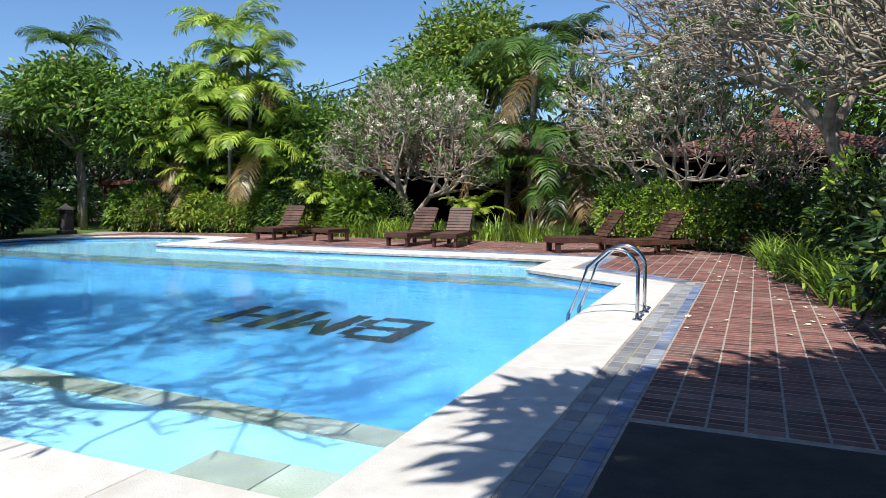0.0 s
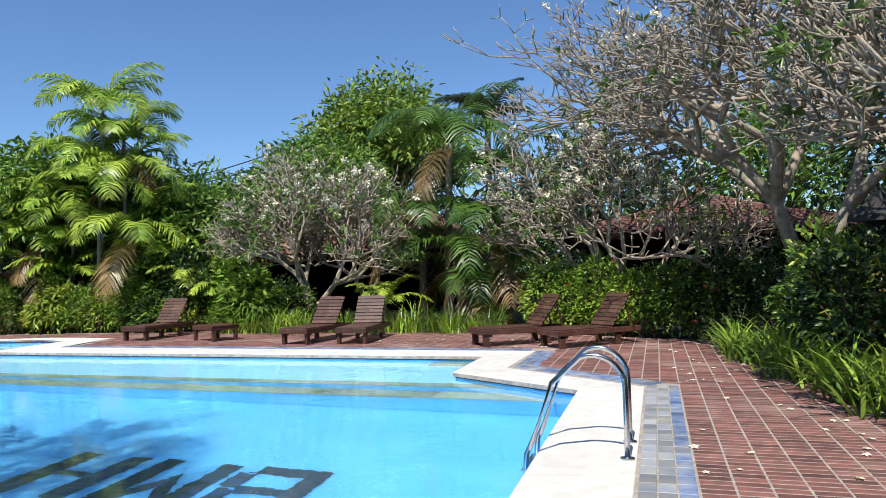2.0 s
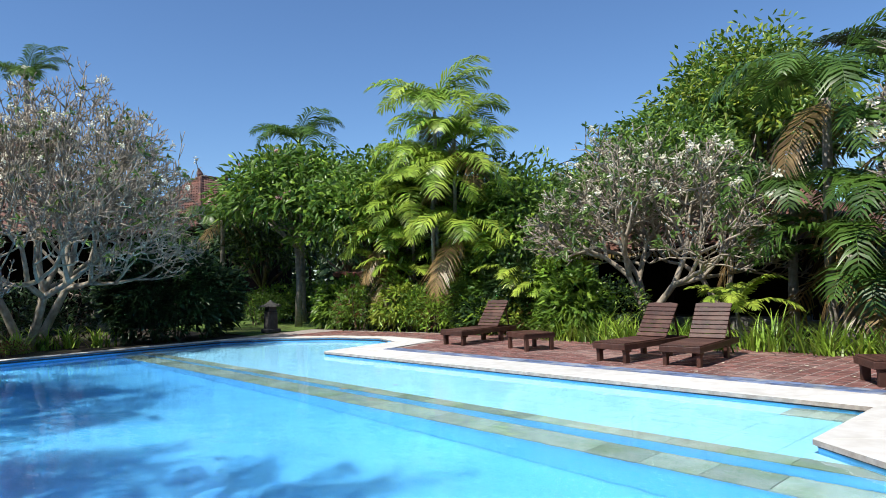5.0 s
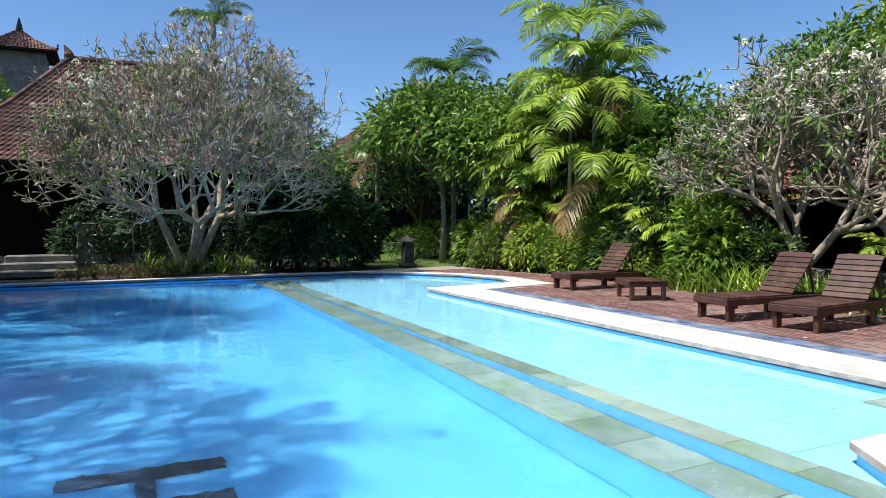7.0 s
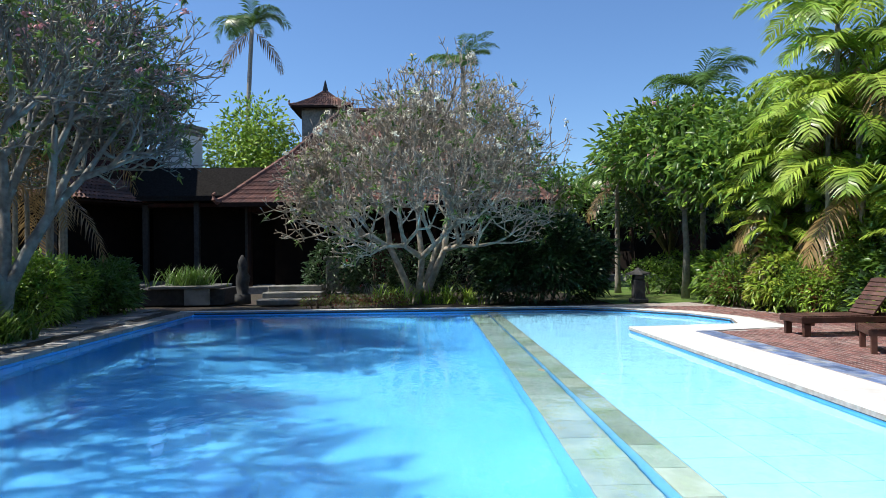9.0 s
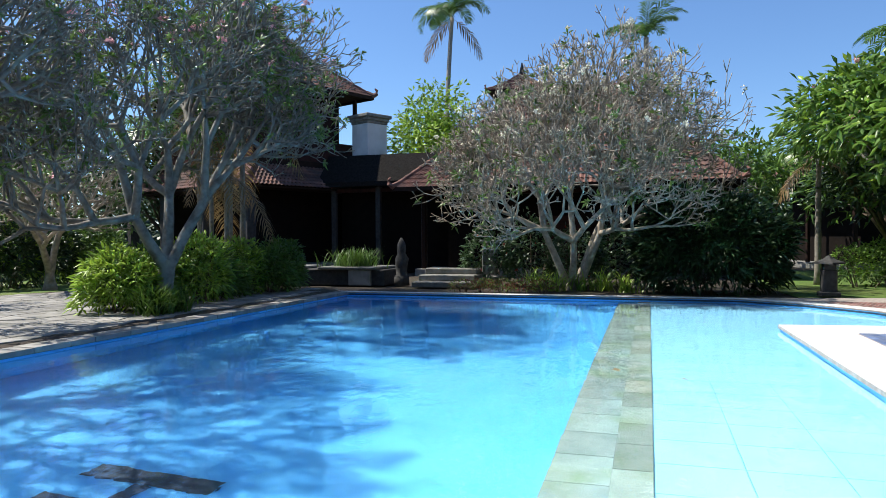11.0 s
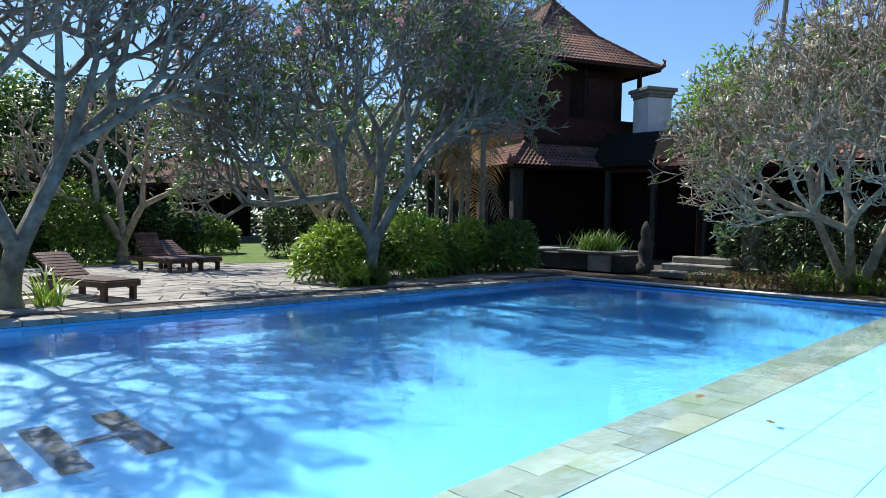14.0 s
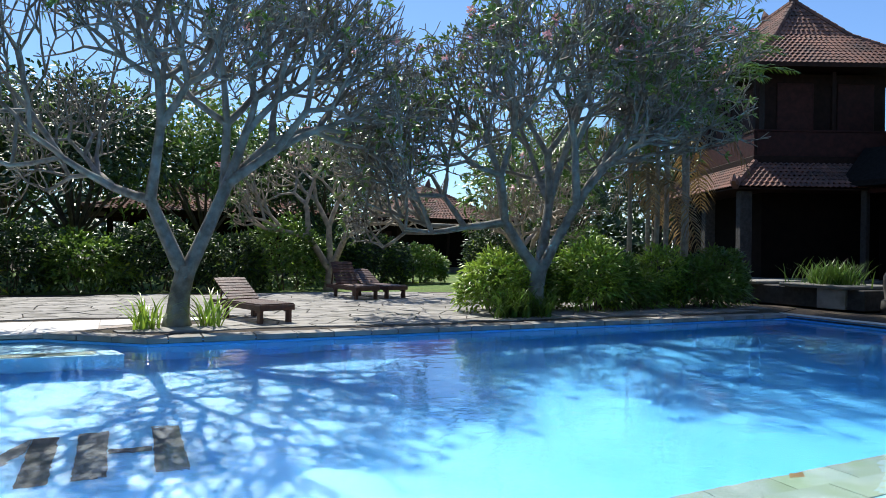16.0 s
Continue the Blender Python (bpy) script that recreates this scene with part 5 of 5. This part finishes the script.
tile_me = block_mesh("blue_tile", 0.113, 0.192, 0.03, M_BLUE)
tile_gr = block_mesh("grey_tile", 0.113, 0.192, 0.03, M_BLUEG)
lay("blue_tile", tile_me, [(0.95, -0.8 + 0.2 * r, 0.0, 0) for r in range(59)], deck)
lay("grey_tile", tile_gr, [(0.70 + 0.125 * c, -0.8 + 0.2 * r, 0.0, 0) for c in range(2) for r in range(59)], deck)
spots = [(-1.5 - 0.2 * r, 14.48 + 0.12 * c, 0.0, 90) for c in range(3) for r in range(53)]
dx, dy = -1.98, 1.44
ln = math.hypot(dx, dy)
ang = math.degrees(math.atan2(dy, dx))
for c in range(3):
    for r in range(12):
        u, v = 0.1 + 0.2 * r, -(0.08 + 0.12 * c)
        spots.append((0.66 + dx / ln * u + dy / ln * -v, 10.84 + dy / ln * u - dx / ln * -v, 0.0, ang + 90))
for c in range(3):
    for r in range(10):
        spots.append((-1.22 + 0.12 * c, 12.5 + 0.2 * r, 0.0, 0))
joined("blue_tiles_far", tile_me, spots, deck, "worn blue and grey tile band")

brick_me = block_mesh("brick", 0.206, 0.078, 0.03, M_BRICK)
near, far = [], []
AREA = [(1.02, 4.1), (3.4, 4.1), (3.2, 12.5), (1.2, 16.5), (-3.0, 18.5), (-11.9, 18.3), (-18.4, 16.9), (-17.4, 15.1), (-16.0, 16.15), (-14.4, 16.65), (-12.35, 16.55), (-11.85, 15.0), (-11.8, 14.8), (-0.9, 14.8), (-0.9, 12.4), (1.02, 11.0)]
for i in range(-84, 16):
    for j in range(146):
        x, y = 1.13 + 0.222 * i, 4.15 + 0.098 * j
        if inside(x, y, AREA):
            (near if 1.0 < x < 2.7 and 6.2 < y < 10.0 else far).append((x, y, -0.001, 0))
lay("brick", brick_me, near[:300], deck)
joined("bricks_far", brick_me, near[300:] + far, deck, "rows of red paving bricks")
# dark stone patch, tree shade included in its colour
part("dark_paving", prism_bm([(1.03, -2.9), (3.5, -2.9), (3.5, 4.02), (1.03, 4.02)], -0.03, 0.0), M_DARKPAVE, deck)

# irregular flagstones
TERR = [(-18.2, 2.6), (-17.9, 2.98), (-4.8, 2.98), (-3.7, 2.15), (-6.4, 0.55), (-6.4, 0.33), (-0.2, 0.33), (0.4, -6.1), (-10, -6.5), (-17, -4.9), (-19.8, 2.0)]
G0 = 0.52
corner = {}


def node(i, j):
    if (i, j) not in corner:
        corner[i, j] = (-20.2 + i * G0 + PR.uniform(-0.15, 0.15) + (0.26 if j % 2 else 0), -6.8 + j * G0 + PR.uniform(-0.15, 0.15))
    return corner[i, j]


stones = 0
VF, FF = [], []
for j in range(20):
    for i in range(42):
        q = [node(i, j), node(i + 1, j), node(i + 1, j + 1), node(i, j + 1)]
        if not all(inside(x, y, TERR) for x, y in q):
            continue
        cx, cy = sum(p[0] for p in q) / 4, sum(p[1] for p in q) / 4
        if cy > -3.5 and -14 < cx < -3 and stones < 300:
            piece("flagstone", q, -0.05, 0.0 + PR.uniform(-0.004, 0.004), M_FLAG, south, 0.014)
            stones += 1
        else:
            b0 = len(VF)
            z = PR.uniform(-0.004, 0.004)
            sh = [(cx + (x - cx) * 0.95, cy + (y - cy) * 0.95) for x, y in q]
            VF += [(x, y, -0.05) for x, y in sh] + [(x, y, z) for x, y in sh]
            FF += [(b0 + 4, b0 + 5, b0 + 6, b0 + 7)] + [(b0 + k, b0 + (k + 1) % 4, b0 + 4 + (k + 1) % 4, b0 + 4 + k) for k in range(4)]
raw("flagstones_far", VF, FF, M_FLAG, south, "grey flagstones")["kind"] = "stuff"
x = -17.95
while x < -4.9:
    w = PR.uniform(0.45, 0.8)
    x2 = min(x + w, -4.9)
    piece("edging_stone", [(x, 3.0), (x2, 3.0), (x2, 3.40), (x, 3.40)], -0.07, 0.004 + PR.uniform(-0.004, 0.006), M_FLAG, south, 0.01)
    x = x2
for k in range(3):
    a, b = (-4.9, 3.40), (-3.48, 2.29)
    p, q = lerp2(a, b, k / 3), lerp2(a, b, (k + 1) / 3)
    piece("edging_stone", [(p[0] - 0.2, p[1] - 0.32), (q[0] - 0.2, q[1] - 0.32), q, p], -0.07, 0.004, M_FLAG, south, 0.01)

# stones and tiles in the pool
for k in range(26):
    x0 = -17.9 + k * 0.61
    piece("divider_stone", [(x0, DIV_Y - 0.272), (x0 + 0.61, DIV_Y - 0.272), (x0 + 0.61, DIV_Y + 0.005), (x0, DIV_Y + 0.005)], -0.24, -0.205, PR.choice((M_STEPST, M_STEPST, M_STEPSP)), pool, 0.002)
    piece("step_stone", [(x0, DIV_Y - 0.745), (x0 + 0.61, DIV_Y - 0.745), (x0 + 0.61, DIV_Y - 0.27), (x0, DIV_Y - 0.27)], -0.596, -0.555, M_STEPST, pool, 0.002)
piece("divider_stone", [(-2.04, DIV_Y - 0.272), (-1.15, DIV_Y - 0.272), (-1.57, DIV_Y + 0.005), (-2.04, DIV_Y + 0.005)], -0.24, -0.205, M_STEPST, pool, 0.002)
piece("step_stone", [(-2.04, DIV_Y - 0.745), (-0.43, DIV_Y - 0.745), (-1.16, DIV_Y - 0.27), (-2.04, DIV_Y - 0.27)], -0.596, -0.555, M_STEPST, pool, 0.002)
for k in range(7):
    x0 = -4.25 + k * 0.59
    piece("shelf_stone", [(x0, 3.44), (x0 + 0.59, 3.44), (x0 + 0.59, 3.73), (x0, 3.73)], -0.318, -0.285, M_STEPSP, pool, 0.002)
for k in range(3):
    piece("seat_stone", [(-2.9 + k * 0.28, 13.12), (-2.62 + k * 0.28, 13.12), (-2.62 + k * 0.28, 13.56), (-2.9 + k * 0.28, 13.56)], -0.3, -0.14, M_STEPST, pool, 0.003)
    if k:
        piece("seat_stone", [(-1.73 + k * 0.54, 2.29), (-1.19 + k * 0.54, 2.29), (-1.19 + k * 0.54, 2.88), (-1.73 + k * 0.54, 2.88)], -0.31, -0.16, M_STEPSP, pool, 0.003)
kt = block_mesh("shallow_tile", 0.595, 0.595, 0.02, M_KIDS)
spots = []
for i in range(27):
    for j in range(9):
        x, y = -17.6 + i * 0.6, DIV_Y + 0.31 + j * 0.6
        if all(inside(x + u, y + v, KIDS) for u in (-0.3, 0.3) for v in (-0.3, 0.3)):
            spots.append((x, y, -0.211, 0))
for x, y, z, a in spots:
    ob = new("shallow_tile", kt)
    ob.parent = pool
    ob.location = (x, y, z)

# fallen blossoms and leaves
pet = bpy.data.meshes.new("fallen_blossom")
rg = np.random.RandomState(3)
Vp, Fp = [], []
for k in range(5):
    a = k * 1.2566
    c, s = math.cos(a), math.sin(a)
    b0 = len(Vp)
    Vp += [(0, 0, 0.004), (0.022 * c - 0.014 * s, 0.022 * s + 0.014 * c, 0.016), (0.045 * c, 0.045 * s, 0.010), (0.022 * c + 0.014 * s, 0.022 * s - 0.014 * c, 0.012)]
    Fp.append((b0, b0 + 3, b0 + 2, b0 + 1))
pet.from_pydata(Vp, [], Fp)
pet.materials.append(M_FLW)
for k in range(95):
    x, y = PR.uniform(0.9, 2.9), PR.uniform(7.0, 15.0)
    if k > 75:
        x, y = PR.uniform(-6, 0.8), PR.uniform(14.9, 16.5)
    ob = new("fallen_blossom", pet)
    ob.matrix_basis = pose(x, y, 0.002, PR.uniform(-10, 10), PR.uniform(-10, 10), PR.uniform(0, 360)) @ Matrix.Scale(PR.uniform(0.6, 1.0), 4)
    tagged(ob, "fallen white frangipani blossom on the brick deck", "flower", "fallen blossoms")
for x, y, z in ((-8.7, 11.0, -0.098), (-8.3, 11.75, -0.098), (-13.6, 5.0, -0.098)):
    V, F = leaf_arrays(np.array([[0, 0, 0.002]]), np.array([[1, 0.3, 0.02]]), 0.17, 0.09, rg, 0.05, 0.0)
    ob = raw("fallen_leaf", V, F, M_DRY)
    ob.location = (x, y, z)
    tagged(ob, "brown fallen leaf floating on the pool", "leaf")
V, F = [], []
for dz in (0, 0.5):
    tube(V, F, [(-30 + 14 * k / 8, 35 - k * 0.1, 6.9 + dz + 1.2 * k / 8 - 0.8 * math.sin(math.pi * k / 8)) for k in range(9)], [0.03] * 9, 5)
tagged(raw("overhead_cable", V, F, M_BLACK), "black overhead cables sagging behind the trees", "cable")
